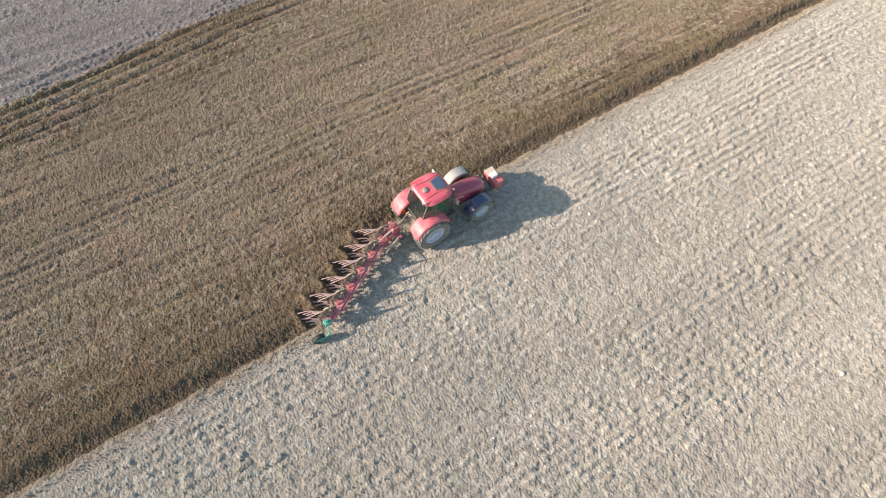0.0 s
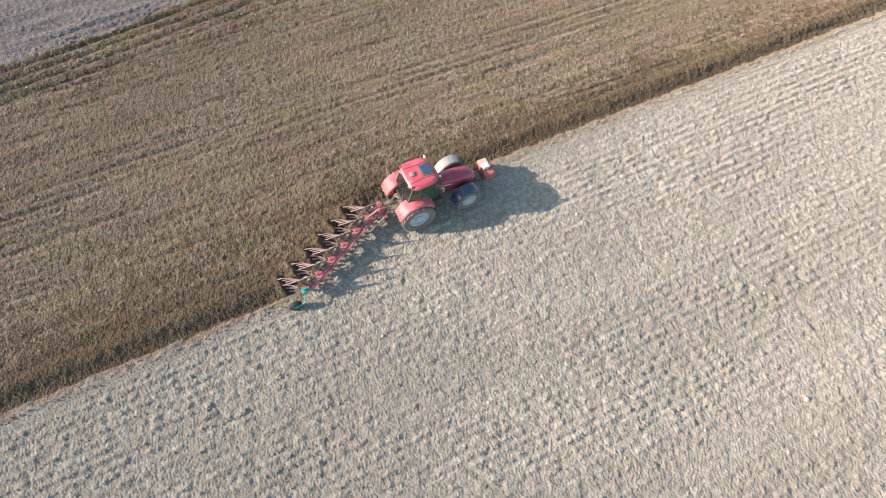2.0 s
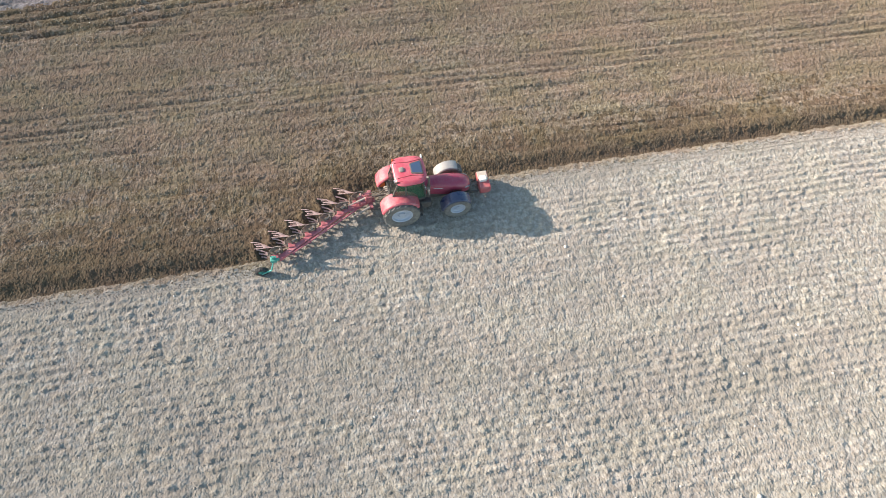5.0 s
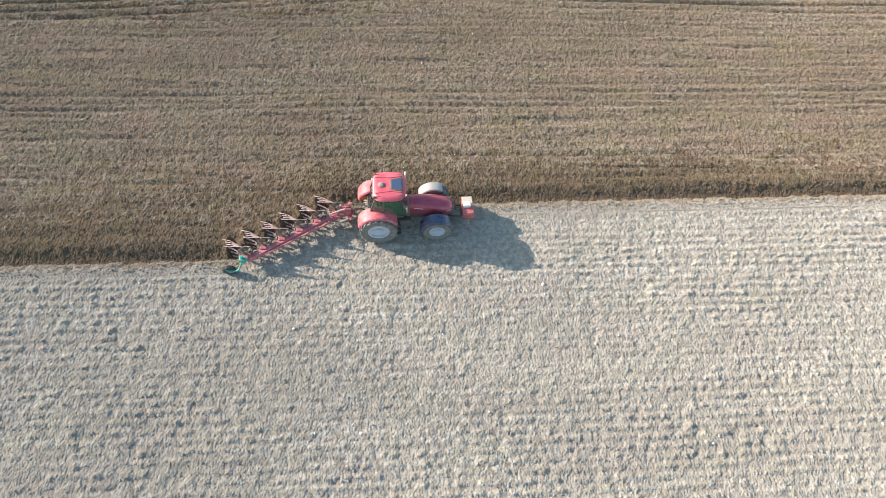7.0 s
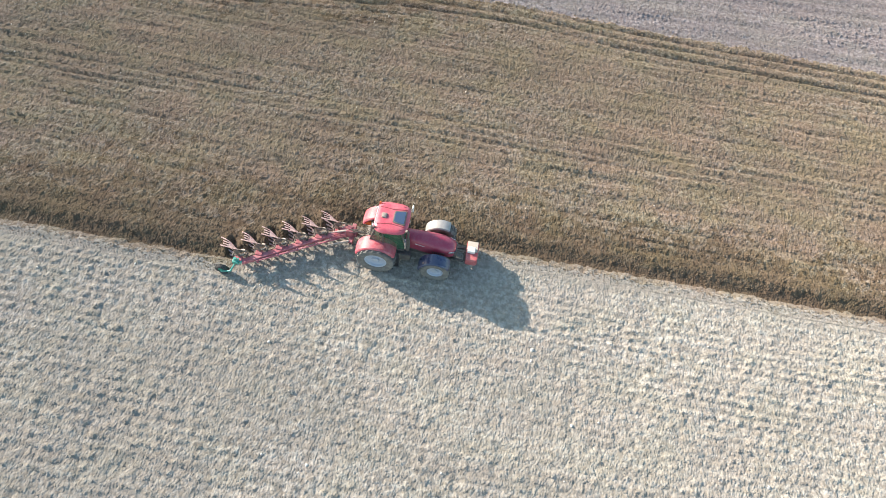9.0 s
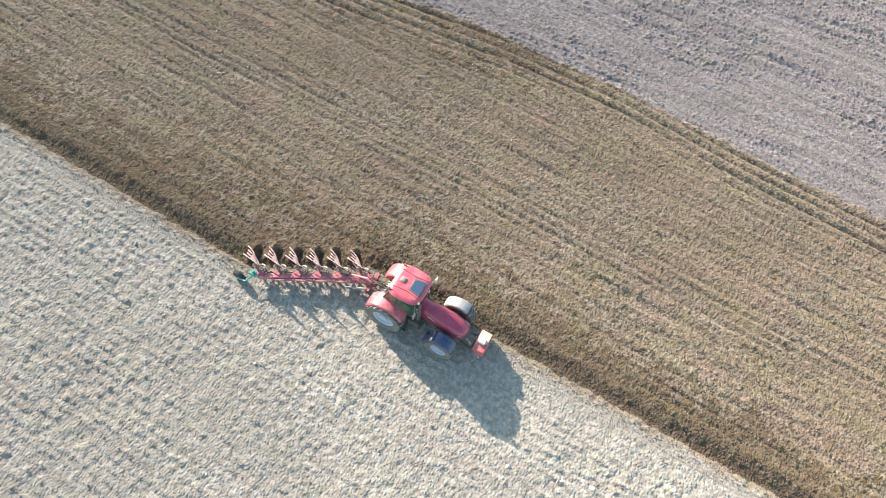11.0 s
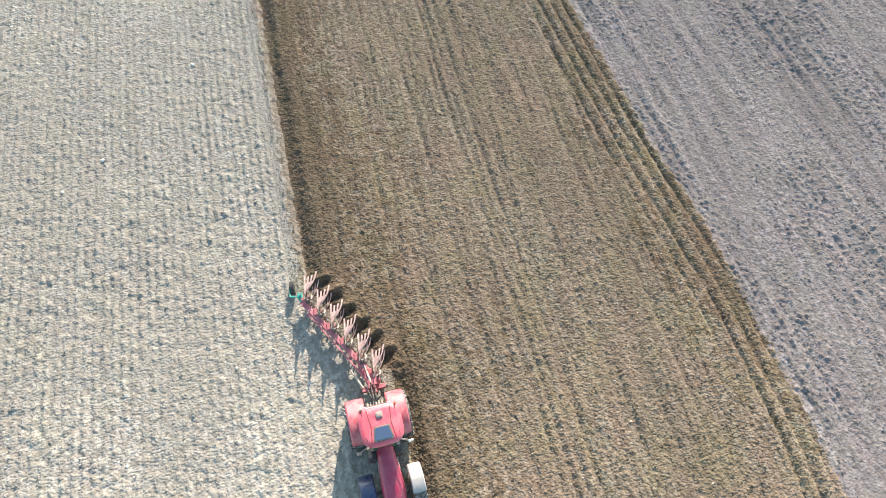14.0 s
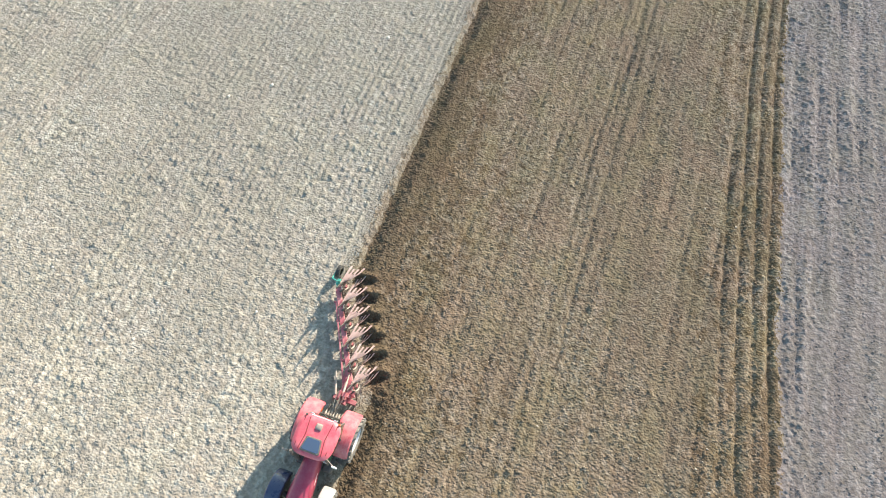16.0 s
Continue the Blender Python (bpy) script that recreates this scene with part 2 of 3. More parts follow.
def axis(lo, hi, step, far):
    core = list(np.arange(lo, hi, step))
    out, d, left, right = [], step, lo, core[-1]
    tail = []
    while right < far:
        d *= 1.35
        left, right = left - d, right + d
        out.append(left)
        tail.append(right)
    return np.array(out[::-1] + core + tail)


def smooth(a, lo, hi):
    t = np.clip((a - lo) / (hi - lo), 0, 1)
    return t * t * (3 - 2 * t)


def land_edge(x):
    """The furrow wall's y along the field: it steps over by a slice at each plough body."""
    e = np.full_like(x, LAND_EDGE)
    for k in range(6):
        e -= CUT * smooth(-(x - (BODY_X - BODY_STEP * k)), 0.0, 0.45)
    return e


def clods(x, y, seed, cell, r0, r1, share, long=1.0):
    """Rounded lumps strewn on a jittered lattice: the height at the points x, y of the highest one there."""
    rng = np.random.default_rng(seed)
    a = radians(20 + (seed * 31) % 50)
    u, v = (x * math.cos(a) + y * math.sin(a)) / cell, (y * math.cos(a) - x * math.sin(a)) / (cell * long)
    i, j = np.floor(u).astype(np.int64), np.floor(v).astype(np.int64)
    ju, jv, jr, jh = (rng.random((401, 397)).astype(np.float32) for _ in range(4))
    top = np.zeros(x.shape, np.float32)
    for di in (-1, 0, 1):
        for dj in (-1, 0, 1):
            p, q = (i + di) % 401, (j + dj) % 397
            r = np.where(jh[p, q] < share, r0 + (r1 - r0) * jr[p, q] ** 2, 1e-4)
            far = ((u - i - di - ju[p, q]) ** 2 + (v - j - dj - jv[p, q]) ** 2) * cell * cell / (r * r)
            top = np.maximum(top, r * (0.55 + 0.5 * ju[p, q]) * np.clip(1 - far, 0, 1) ** 0.8)
    return top


def build_ground():
    gx, gy = axis(-37, 38, 0.078, 3500), axis(-32, 42, 0.1, 3500)
    fine = np.concatenate((np.arange(-14, -3.0, 0.078), np.arange(-3.0, -1.4, 0.04), np.arange(-1.4, 0.3, 0.07), np.arange(0.3, 1.6, 0.04), np.arange(1.6, 25, 0.078)))
    gy = np.sort(np.concatenate((gy[(gy < -14.05) | (gy > 25.03)], fine)))
    X, Y = gx[:, None] + 0 * gy[None, :], gy[None, :] + 0 * gx[:, None]
    n1 = lambda s, sx, sy=None: lattice(X, Y, s, sx, sy or sx)
    wob = (n1(1, 0.35) - 0.5) * 0.14 + (n1(2, 0.16) - 0.5) * 0.10
    d = Y - land_edge(gx)[:, None] - wob * 1.1
    far_edge = headland(gx)[:, None] + 0.4 * (n1(3, 6, 50) - 0.5) + wob * 2
    # unploughed land: lumpy crust in faint rows
    row = 0.5 + 0.5 * np.cos(2 * math.pi * (Y + 0.015 * X + 0.06 * n1(4, 5.0) + 0.06 * n1(37, 0.9)) / 0.42)
    strength = 0.35 + 1.0 * n1(20, 9, 2.5)
    lump = clods(X, Y, 5, 0.18, 0.06, 0.12, 0.65) * 0.38 + np.clip(n1(6, 0.36) - 0.5, 0, 1) * 0.07
    dots = smooth(n1(26, 0.30), 0.3, 0.75)
    land = lump * (0.55 + 0.6 * row * strength) + 0.046 * row * strength * (0.2 + 1.1 * dots) + 0.06 * n1(7, 2.2) + 0.022 * n1(8, 0.16)
    pits = smooth(n1(44, 0.30), 0.70, 0.88) * (0.4 + 0.8 * n1(45, 4.0))
    land -= 0.035 * pits
    track = smooth(-d, 0.10, 0.3) * (1 - smooth(-d, 0.66, 0.95))
    land = land * (1 - 0.62 * track) + 0.02 * track
    land += 0.035 * np.exp(-((d + 0.30) / 0.07) ** 2) * smooth(n1(46, 0.4, 0.2), 0.2, 0.7) - 0.012 * np.exp(-((d + 0.46) / 0.08) ** 2) * smooth(n1(47, 1.4), 0.4, 0.9)
    # turned soil: slices and clods
    slice_ = np.abs(np.sin(math.pi * (d - 0.05) / CUT))
    clod = clods(X, Y, 9, 0.155, 0.055, 0.105, 0.8, 1.2) * 0.46 + clods(X, Y, 10, 0.36, 0.07, 0.14, 0.35) * 0.4 + 0.022 * n1(11, 0.17)
    turned = 0.04 + (0.008 + 0.022 * n1(22, 30, 1.1)) * slice_ + 0.05 * n1(27, 5.0, 0.22) + 0.055 * n1(28, 14.0, 0.45) + clod + 0.05 * n1(12, 1.8, 0.6)
    for y0, depth in ((2.6, 0.02), (4.0, 0.045), (5.6, 0.02), (7.0, 0.03), (7.55, 0.07), (8.0, 0.06), (8.6, 0.07), (9.25, 0.05), (10.6, 0.03), (12.4, 0.03), (13.2, 0.04), (13.9, 0.05), (14.6, 0.03), (-2.5, 0.09), (-1.75, 0.14), (-1.05, 0.15), (-0.35, 0.15)):
        at = Y - y0 if y0 > 0 else Y - headland(gx)[:, None] - y0
        w = 0.11 + 0.05 * n1(int(abs(y0) * 10), 4, 50)
        turned -= depth * (0.4 + 0.9 * n1(int(abs(y0) * 10) + 1, 6, 40)) * np.exp(-((at - 0.3 * (n1(13, 12, 80) - 0.5)) / w) ** 2)
    turned -= 0.075 * smooth(n1(34, 9, 3.0), 0.3, 0.75) * (1 - smooth(n1(35, 6.0, 0.36), 0.14, 0.34)) * (0.3 + n1(36, 0.45))
    zone = smooth(X, -8.2, -7.4) * (1 - smooth(X, -2.2, -1.7))
    open_ = (1 - smooth(d, 0.22, 1.05)) * (1 - 0.55 * zone)
    turned = turned * (1 - 0.3 * open_) - 0.22 * open_
    # each body leaves a hollow and throws up a crest behind it
    for k in range(6):
        u, v = X - (BODY_X - 0.66 - BODY_STEP * k), Y - (0.24 - 0.47 * k + 0.78)
        u = u + 0.25 * v + 0.25 * (n1(30, 0.4) - 0.5)
        hollow = np.exp(-(u / 0.20) ** 2 - (v / 0.46) ** 4)
        crest = np.exp(-((u + 0.34) / 0.13) ** 2 - ((v - 0.08) / 0.46) ** 4)
        turned = turned * (1 - 0.4 * hollow) - 0.22 * hollow + 0.20 * crest * (0.6 + 0.8 * n1(23, 0.2))
    # grey harrowed land
    broken = smooth(n1(31, 6, 2.5), 0.25, 0.7)
    grey = 0.03 * n1(29, 6.0, 0.35) + clods(X, Y, 14, 0.18, 0.05, 0.11, 0.6) * (0.4 + 0.7 * broken) + 0.04 * n1(15, 1.6, 0.5) + 0.035 * np.cos(2 * math.pi * (Y - 0.06 * X + 0.4 * n1(21, 5)) / 1.1) * n1(16, 3) + 0.025 * n1(17, 0.15)
    grey -= 0.07 * broken * (1 - smooth(n1(32, 5.0, 0.34), 0.16, 0.36)) * (0.4 + n1(33, 0.5))
    grey += 0.05 * broken * smooth(n1(32, 5.0, 0.34), 0.60, 0.85)
    wall = smooth(d, -0.26, 0.22)
    over = smooth(Y - far_edge, -0.1, 0.1)
    Z = land * (1 - wall) + wall * (turned * (1 - over) + grey * over)
    fade = (smooth(X, -70, -45) * (1 - smooth(X, 45, 70)) * smooth(Y, -55, -36) * (1 - smooth(Y, 46, 70)))
    Z = Z * fade
    fray = np.random.default_rng(8).random(X.shape)
    kind = np.where(Y > far_edge + 0.25 * (fray - 0.5), 3, np.where(d > 0.10, 1, 0))
    fresh = (d > 0.10) & (d < 0.45 + 2.2 * wob + 0.8 * n1(18, 0.5))
    damp = (kind == 1) & (d < 0.8 + 3.4 * n1(24, 0.30) * (0.5 + n1(25, 5, 1.5)))
    # damp_soil also spread towards -x, painting in the weaker sun backscatter there
    moist_dim = 0.5 * (1 - smooth(X, -6, 12)) * (1 - smooth(d, 2, 11)) * (0.5 + n1(49, 7, 2.0))
    # darker band before the headland, fading towards +x
    moist_dim += 0.6 * smooth(Y - far_edge, -7, -1.5) * (1 - smooth(X, -4, 12)) * (0.6 + 0.7 * n1(51, 9, 1.2))
    damp |= (kind == 1) & (n1(50, 0.35) * 0.7 + 0.3 * fray < moist_dim)
    kind = np.where(damp, 6, kind)
    kind = np.where(fresh & (d > 0.10) & (kind != 3), 2, kind)
    kind = np.where((kind == 0) & (track * (0.35 + 0.65 * n1(19, 0.3)) > 0.25 + 0.6 * fray), 4, kind)
    spill = smooth(n1(48, 0.22), 0.45, 0.75) * (1 - smooth(-d, 0.05, 0.62))
    kind = np.where(((kind == 0) | (kind == 4)) & ((d > -0.10 + wob - 0.2 * fray) | (spill > 0.25 + 0.4 * fray)), 5, kind)
    nx, ny = len(gx), len(gy)
    me = bpy.data.meshes.new("ground")
    co = np.stack((X, Y, Z), -1).reshape(-1, 3).astype(np.float32)
    idx = np.arange(nx * ny).reshape(nx, ny)
    quads = np.stack((idx[:-1, :-1], idx[1:, :-1], idx[1:, 1:], idx[:-1, 1:]), -1).reshape(-1, 4)
    nq = len(quads)
    me.vertices.add(len(co))
    me.vertices.foreach_set("co", co.ravel())
    me.loops.add(nq * 4)
    me.loops.foreach_set("vertex_index", quads.ravel().astype(np.int32))
    me.polygons.add(nq)
    me.polygons.foreach_set("loop_start", np.arange(0, nq * 4, 4, dtype=np.int32))
    for m in (stubble_soil, plough_soil, fresh_soil, harrow_soil, track_soil, wall_soil, damp_soil):
        me.materials.append(m)
    me.polygons.foreach_set("material_index", kind[:-1, :-1].ravel().astype(np.int32))
    me.polygons.foreach_set("use_smooth", np.ones(nq, dtype=bool))
    me.update(calc_edges=True)
    made_ground = new("ground", me)
    tagged(made_ground, "wide field, pale crusted soil beside brown ploughed and grey harrowed earth", "field", kind="structure")
    return gx, gy, Z


GX, GY, GZ = build_ground()


def ground_height(x, y):
    return GZ[np.clip(np.searchsorted(GX, x), 0, len(GX) - 1), np.clip(np.searchsorted(GY, y), 0, len(GY) - 1)]


def scatter(name, label, count, material, area, sizes, seed, long=1.0, tall=1.0):
    """Loose lumps of earth, joined, over a stretch given by a test on x and y; each an uneven five-sided hump."""
    rng = np.random.default_rng(seed)
    (x0, x1), (y0, y1), keep = area
    xs, ys = rng.uniform(x0, x1, count), rng.uniform(y0, y1, count)
    ok = keep(xs, ys, rng.random(count))
    xs, ys = xs[ok], ys[ok]
    n = len(xs)
    size = sizes[0] + (sizes[1] - sizes[0]) * rng.random(n) ** 2.4
    turn = rng.uniform(0, 2 * math.pi, n)[:, None] + np.linspace(0, 2 * math.pi, 6)[None, :5] + rng.uniform(-0.35, 0.35, (n, 5))
    out = size[:, None] * rng.uniform(0.7, 1.3, (n, 5))
    px, py = np.zeros((n, 6)), np.zeros((n, 6))
    px[:, :5], py[:, :5] = out * np.cos(turn), out * np.sin(turn) * long
    px[:, 5], py[:, 5] = size * rng.uniform(-0.4, 0.4, n), size * rng.uniform(-0.4, 0.4, n)
    pz = np.full((n, 6), -0.02)
    pz[:, 5] = size * rng.uniform(0.6, 1.1, n) * tall
    z = ground_height(xs, ys)
    verts = np.stack((px + xs[:, None], py + ys[:, None], pz + z[:, None]), -1).reshape(-1, 3).astype(np.float32)
    faces = np.array([(k, (k + 1) % 5, 5) for k in range(5)])
    tri = (faces[None] + (np.arange(n) * 6)[:, None, None]).reshape(-1).astype(np.int32)
    me = bpy.data.meshes.new(name)
    me.vertices.add(len(verts))
    me.vertices.foreach_set("co", verts.ravel())
    me.loops.add(len(tri))
    me.loops.foreach_set("vertex_index", tri)
    me.polygons.add(len(tri) // 3)
    me.polygons.foreach_set("loop_start", np.arange(0, len(tri), 3, dtype=np.int32))
    me.polygons.foreach_set("use_smooth", np.ones(len(tri) // 3, dtype=bool))
    me.materials.append(material)
    me.update(calc_edges=True)
    tagged(new(name, me), label, "soil clods", kind="stuff")


in_damp = lambda x, y, r: (y > land_edge(x) + 0.25) & (y < land_edge(x) + 2.6 + 0.8 * np.sin(x * 1.7 + 3 * r)) & (r < 0.8)
in_plough = lambda x, y, r: (y > land_edge(x) + 2.2 + 0.8 * np.sin(x * 1.7 + 3 * r)) & (y < headland(x) - 0.2) & (r < 0.55 + 0.45 * np.sin(y * 7.1 + np.sin(x * 0.3)) ** 2)
on_land = lambda x, y, r: (y < land_edge(x) - 0.6) & (r < 0.25 + 0.75 * np.cos(math.pi * (y + 0.015 * x + 0.06) / 0.42) ** 2)
on_grey = lambda x, y, r: (y > headland(x) + 0.2) & (r < 0.22 + 0.78 * np.sin(y * 2.2 - 0.1 * x + np.sin(x * 0.25)) ** 4)
on_lip = lambda x, y, r: (np.abs(y - land_edge(x) + 0.30) < 0.28) & (r < 0.8)
scatter("damp_clods", "dark damp clods lying along the fresh furrow", 22000, damp_soil, ((-37, 37), (-2.2, 5), in_damp), (0.034, 0.088), 6, 1.1, 0.7)
scatter("soil_clods", "brown crumbly clods lying on the ploughed soil", 85000, plough_soil, ((-37, 37), (-2.2, 19), in_plough), (0.034, 0.088), 3, 1.1, 0.7)
scatter("crust_lumps", "pale dry lumps lying on the crusted soil", 105000, stubble_soil, ((-37, 37), (-31, 1), on_land), (0.034, 0.088), 4, 1.0, 0.5)
scatter("grey_crumbs", "small grey crumbs lying on the harrowed soil", 90000, harrow_soil, ((-37, 37), (16, 42), on_grey), (0.034, 0.088), 5, 1.0, 0.68)
scatter("spilled_crumbs", "brown crumbs spilled along the lip of the furrow", 30000, wall_soil, ((-37, 37), (-2.7, 1), on_lip), (0.025, 0.07), 7)
scatter("pale_fragments", "pale bits of chalk and straw strewn on the ploughed soil", 700, straw_bits, ((-37, 37), (-1, 19), in_plough), (0.025, 0.055), 8, 1.4)
scatter("pale_pebbles", "small pale pebbles strewn on the crusted soil", 420, stone_mat, ((-36, 37), (-30, 0), on_land), (0.035, 0.085), 9, 1.2)


def tread_marks(name, x0, x1, y, half, pitch):
    """The print of a lugged wheel: a strip of pressed soil with slanting ridges across it."""
    xs, vs = np.arange(x0, x1, pitch / 6), np.linspace(-half, half, 11)
    X, V = xs[:, None] + 0 * vs[None], vs[None] + 0 * xs[:, None]
    ridge = smooth(np.sin(2 * math.pi * (X + 0.9 * V) / pitch), -0.1, 0.7)
    worn = 0.2 + 0.8 * smooth(lattice(X, V, 40, 1.6, 0.5), 0.2, 0.6)
    edge = smooth(half - np.abs(V), 0.0, half * 0.7)
    level = np.convolve(ground_height(xs, np.full_like(xs, y)), np.ones(41) / 41, "same")
    level[:20], level[-20:] = level[20], level[-21]
    Z = level[:, None] - 0.022 + edge * (0.018 + 0.024 * ridge * worn + 0.01 * lattice(X, V, 41, 0.09, 0.09))
    wave = 0.05 * (lattice(X, V * 0 + y, 42, 1.4, 3) - 0.5)
    me = bpy.data.meshes.new(name)
    nx, nv = X.shape
    idx = np.arange(nx * nv).reshape(nx, nv)
    quads = np.stack((idx[:-1, :-1], idx[1:, :-1], idx[1:, 1:], idx[:-1, 1:]), -1).reshape(-1, 4)
    me.from_pydata(np.stack((X, V + y + wave, Z), -1).reshape(-1, 3).tolist(), [], quads.tolist())
    me.materials.append(track_soil)
    me.shade_smooth()
    tagged(new(name, me), "slanting lug prints pressed into the dry soil", "wheel print", kind="stuff")


tread_marks("wheel_print", 5.4, 37, 0.34, 0.10, 0.11)
tread_marks("wheel_print", -37, -7.6, -2.60, 0.13, 0.14)


def field_stone(x, y, size, seed):
    rng = random.Random(seed)
    bm = bmesh.new()
    bmesh.ops.create_icosphere(bm, subdivisions=2, radius=size)
    for v in bm.verts:
        v.co *= 1 + 0.35 * (noise.noise(v.co / size * 1.3 + Vector((seed, 0, 0))))
        v.co.z *= 0.65
    ob = part("field_stone", bm, stone_mat, None, smooth=True)
    ob.matrix_world = pose(x, y, size * 0.3 + float(ground_height(x, y)), 0, 0, rng.uniform(0, 360))
    tagged(ob, "pale rounded flint stone lying on the dry soil", "stone", "stones in the field")


stone_rng = random.Random(11)
for k in range(30):
    sx, sy = stone_rng.uniform(-28, 32), stone_rng.uniform(-20, -3)
    if sx > 1 and stone_rng.random() < 0.4:
        sy += 3
    field_stone(sx, sy, stone_rng.choice((0.05, 0.05, 0.06, 0.07, 0.09, 0.11)), k)


# ---- the tractor ----
tractor = thing("tractor", pose(0, 0.07, -0.02, -4.0, 0, 0.8), "dusty red farm tractor pulling a plough along the furrow", "tractor")
RR, FR = 0.94, 0.73                       # wheel radii
REAR_Y, FRONT_Y, BASE = 1.02, 1.03, 2.86  # half tracks and wheelbase


def wheel(name, r, w, rim_r, at, side, lugs):
    """A tractor wheel with lugged tyre, silver dished rim and hub. side: 1 left, -1 right."""
    h = w / 2
    e = new(name)
    e.parent = tractor
    e.location = at
    tyre = lathe([(rim_r, -h * 0.72), (rim_r + 0.05, -h * 0.9), (r - 0.16, -h), (r - 0.07, -h * 0.96), (r - 0.045, -h * 0.75), (r - 0.035, 0),
                  (r - 0.045, h * 0.75), (r - 0.07, h * 0.96), (r - 0.16, h), (rim_r + 0.05, h * 0.9), (rim_r, h * 0.72)], 44)
    part("tyre", tyre, rubber, e, "dusty black lugged tyre", True)
    bm = bmesh.new()
    for k in range(lugs):
        for s in (-1, 1):
            a = 2 * math.pi * (k + (0.5 if s > 0 else 0)) / lugs
            m = Matrix.Rotation(-a, 4, "Y") @ Matrix.Translation((r - 0.03, s * h * 0.5, 0)) @ Matrix.Rotation(s * radians(42), 4, "X")
            box(bm, (0, 0, 0), (0.07, h * 1.25, 0.055), m)
    part("tread", bm, rubber, e)
    o = side
    rim = lathe([(rim_r + 0.012, o * h * 0.78), (rim_r - 0.03, o * h * 0.72), (rim_r - 0.05, o * h * 0.45), (rim_r * 0.62, o * h * 0.30),
                 (rim_r * 0.45, o * h * 0.42), (rim_r * 0.30, o * h * 0.44), (rim_r * 0.28, o * h * 0.62), (0.001, o * h * 0.64)], 36)
    for k in range(8):
        a = 2 * math.pi * k / 8
        p = Vector((rim_r * 0.38 * math.cos(a), o * h * 0.42, rim_r * 0.38 * math.sin(a)))
        rod(rim, p, p + Vector((0, o * 0.05, 0)), 0.022, sides=6)
    part("rim", rim, rim_grey, e, "silver dished steel rim", True)
    bm = lathe([(rim_r, -o * h * 0.7), (0.2, -o * h * 0.3), (0.001, -o * h * 0.3)], 24)
    part("hub_back", bm, dark_steel, e)


wheel("rear_wheel", RR, 0.64, 0.52, (0, REAR_Y, RR), 1, 20)
wheel("rear_wheel", RR, 0.64, 0.52, (0, -REAR_Y, RR), -1, 20)
wheel("front_wheel", FR, 0.52, 0.38, (BASE, FRONT_Y, FR), 1, 17)
wheel("front_wheel", FR, 0.52, 0.38, (BASE, -FRONT_Y, FR), -1, 17)

# chassis, axles, engine
bm = made(((1.35, 0, 0.85), (3.2, 0.46, 0.5)), ((0, 0, 0.95), (0.9, 0.62, 0.7)), bevel=0.05)
part("chassis", bm, engine_grey, tractor)
bm = rod(bmesh.new(), (0, -0.75, RR), (0, 0.75, RR), 0.15, sides=14)
part("rear_axle", bm, engine_grey, tractor)
bm = rod(bmesh.new(), (BASE, -0.75, FR), (BASE, 0.75, FR), 0.11, sides=12)
box(bm, (BASE, 0, FR + 0.05), (0.35, 0.4, 0.3), None, 0.04)
part("front_axle", bm, engine_grey, tractor)
bm = made(((2.35, 0, 1.25), (1.9, 0.58, 0.62)), bevel=0.06)
part("engine", bm, engine_grey, tractor)
for s in (-1, 1):
    bm = made(((1.12, s * 0.56, 0.82), (0.95, 0.42, 0.5)), bevel=0.08)
    part("fuel_tank", bm, black_plastic, tractor, "black plastic tank")
    bm = bmesh.new()
    for z, y in ((0.42, 0.98), (0.70, 0.93), (0.98, 0.88)):
        box(bm, (0.88, s * y, z), (0.42, 0.24, 0.035), None, 0.008)
    for x in (0.68, 1.08):
        beam(bm, (x, s * 1.02, 0.38), (x, s * 0.80, 1.25), 0.03, 0.05)
    part("steps", bm, dark_steel, tractor)


def hood_ring(x, hw, z0, z1, crown):
    """One rib of the bonnet: upright flanks, shoulders and a crowned top."""
    sh = min(0.16, hw * 0.4)
    return [(x, -hw, z0), (x, -hw * 1.02, (z0 + z1) / 2), (x, -hw * 0.97, z1 - sh), (x, -hw * 0.80, z1 - sh * 0.32), (x, -hw * 0.5, z1 + crown * 0.5), (x, 0, z1 + crown),
            (x, hw * 0.5, z1 + crown * 0.5), (x, hw * 0.80, z1 - sh * 0.32), (x, hw * 0.97, z1 - sh), (x, hw * 1.02, (z0 + z1) / 2), (x, hw, z0)]


bm = loft([hood_ring(1.28, 0.35, 1.22, 1.92, 0.04), hood_ring(1.7, 0.37, 1.15, 1.89, 0.05), hood_ring(2.2, 0.42, 1.08, 1.83, 0.05), hood_ring(2.7, 0.46, 1.04, 1.75, 0.06),
           hood_ring(3.1, 0.46, 1.02, 1.66, 0.06), hood_ring(3.4, 0.42, 1.0, 1.57, 0.05), hood_ring(3.58, 0.35, 1.02, 1.48, 0.04), hood_ring(3.68, 0.26, 1.08, 1.36, 0.02)])
hood = part("hood", bm, red, tractor, "glossy dark red sloping bonnet", True)
bm = made(((3.62, 0, 1.08), (0.26, 0.66, 0.50)), bevel=0.07)
part("grille", bm, black_plastic, hood)
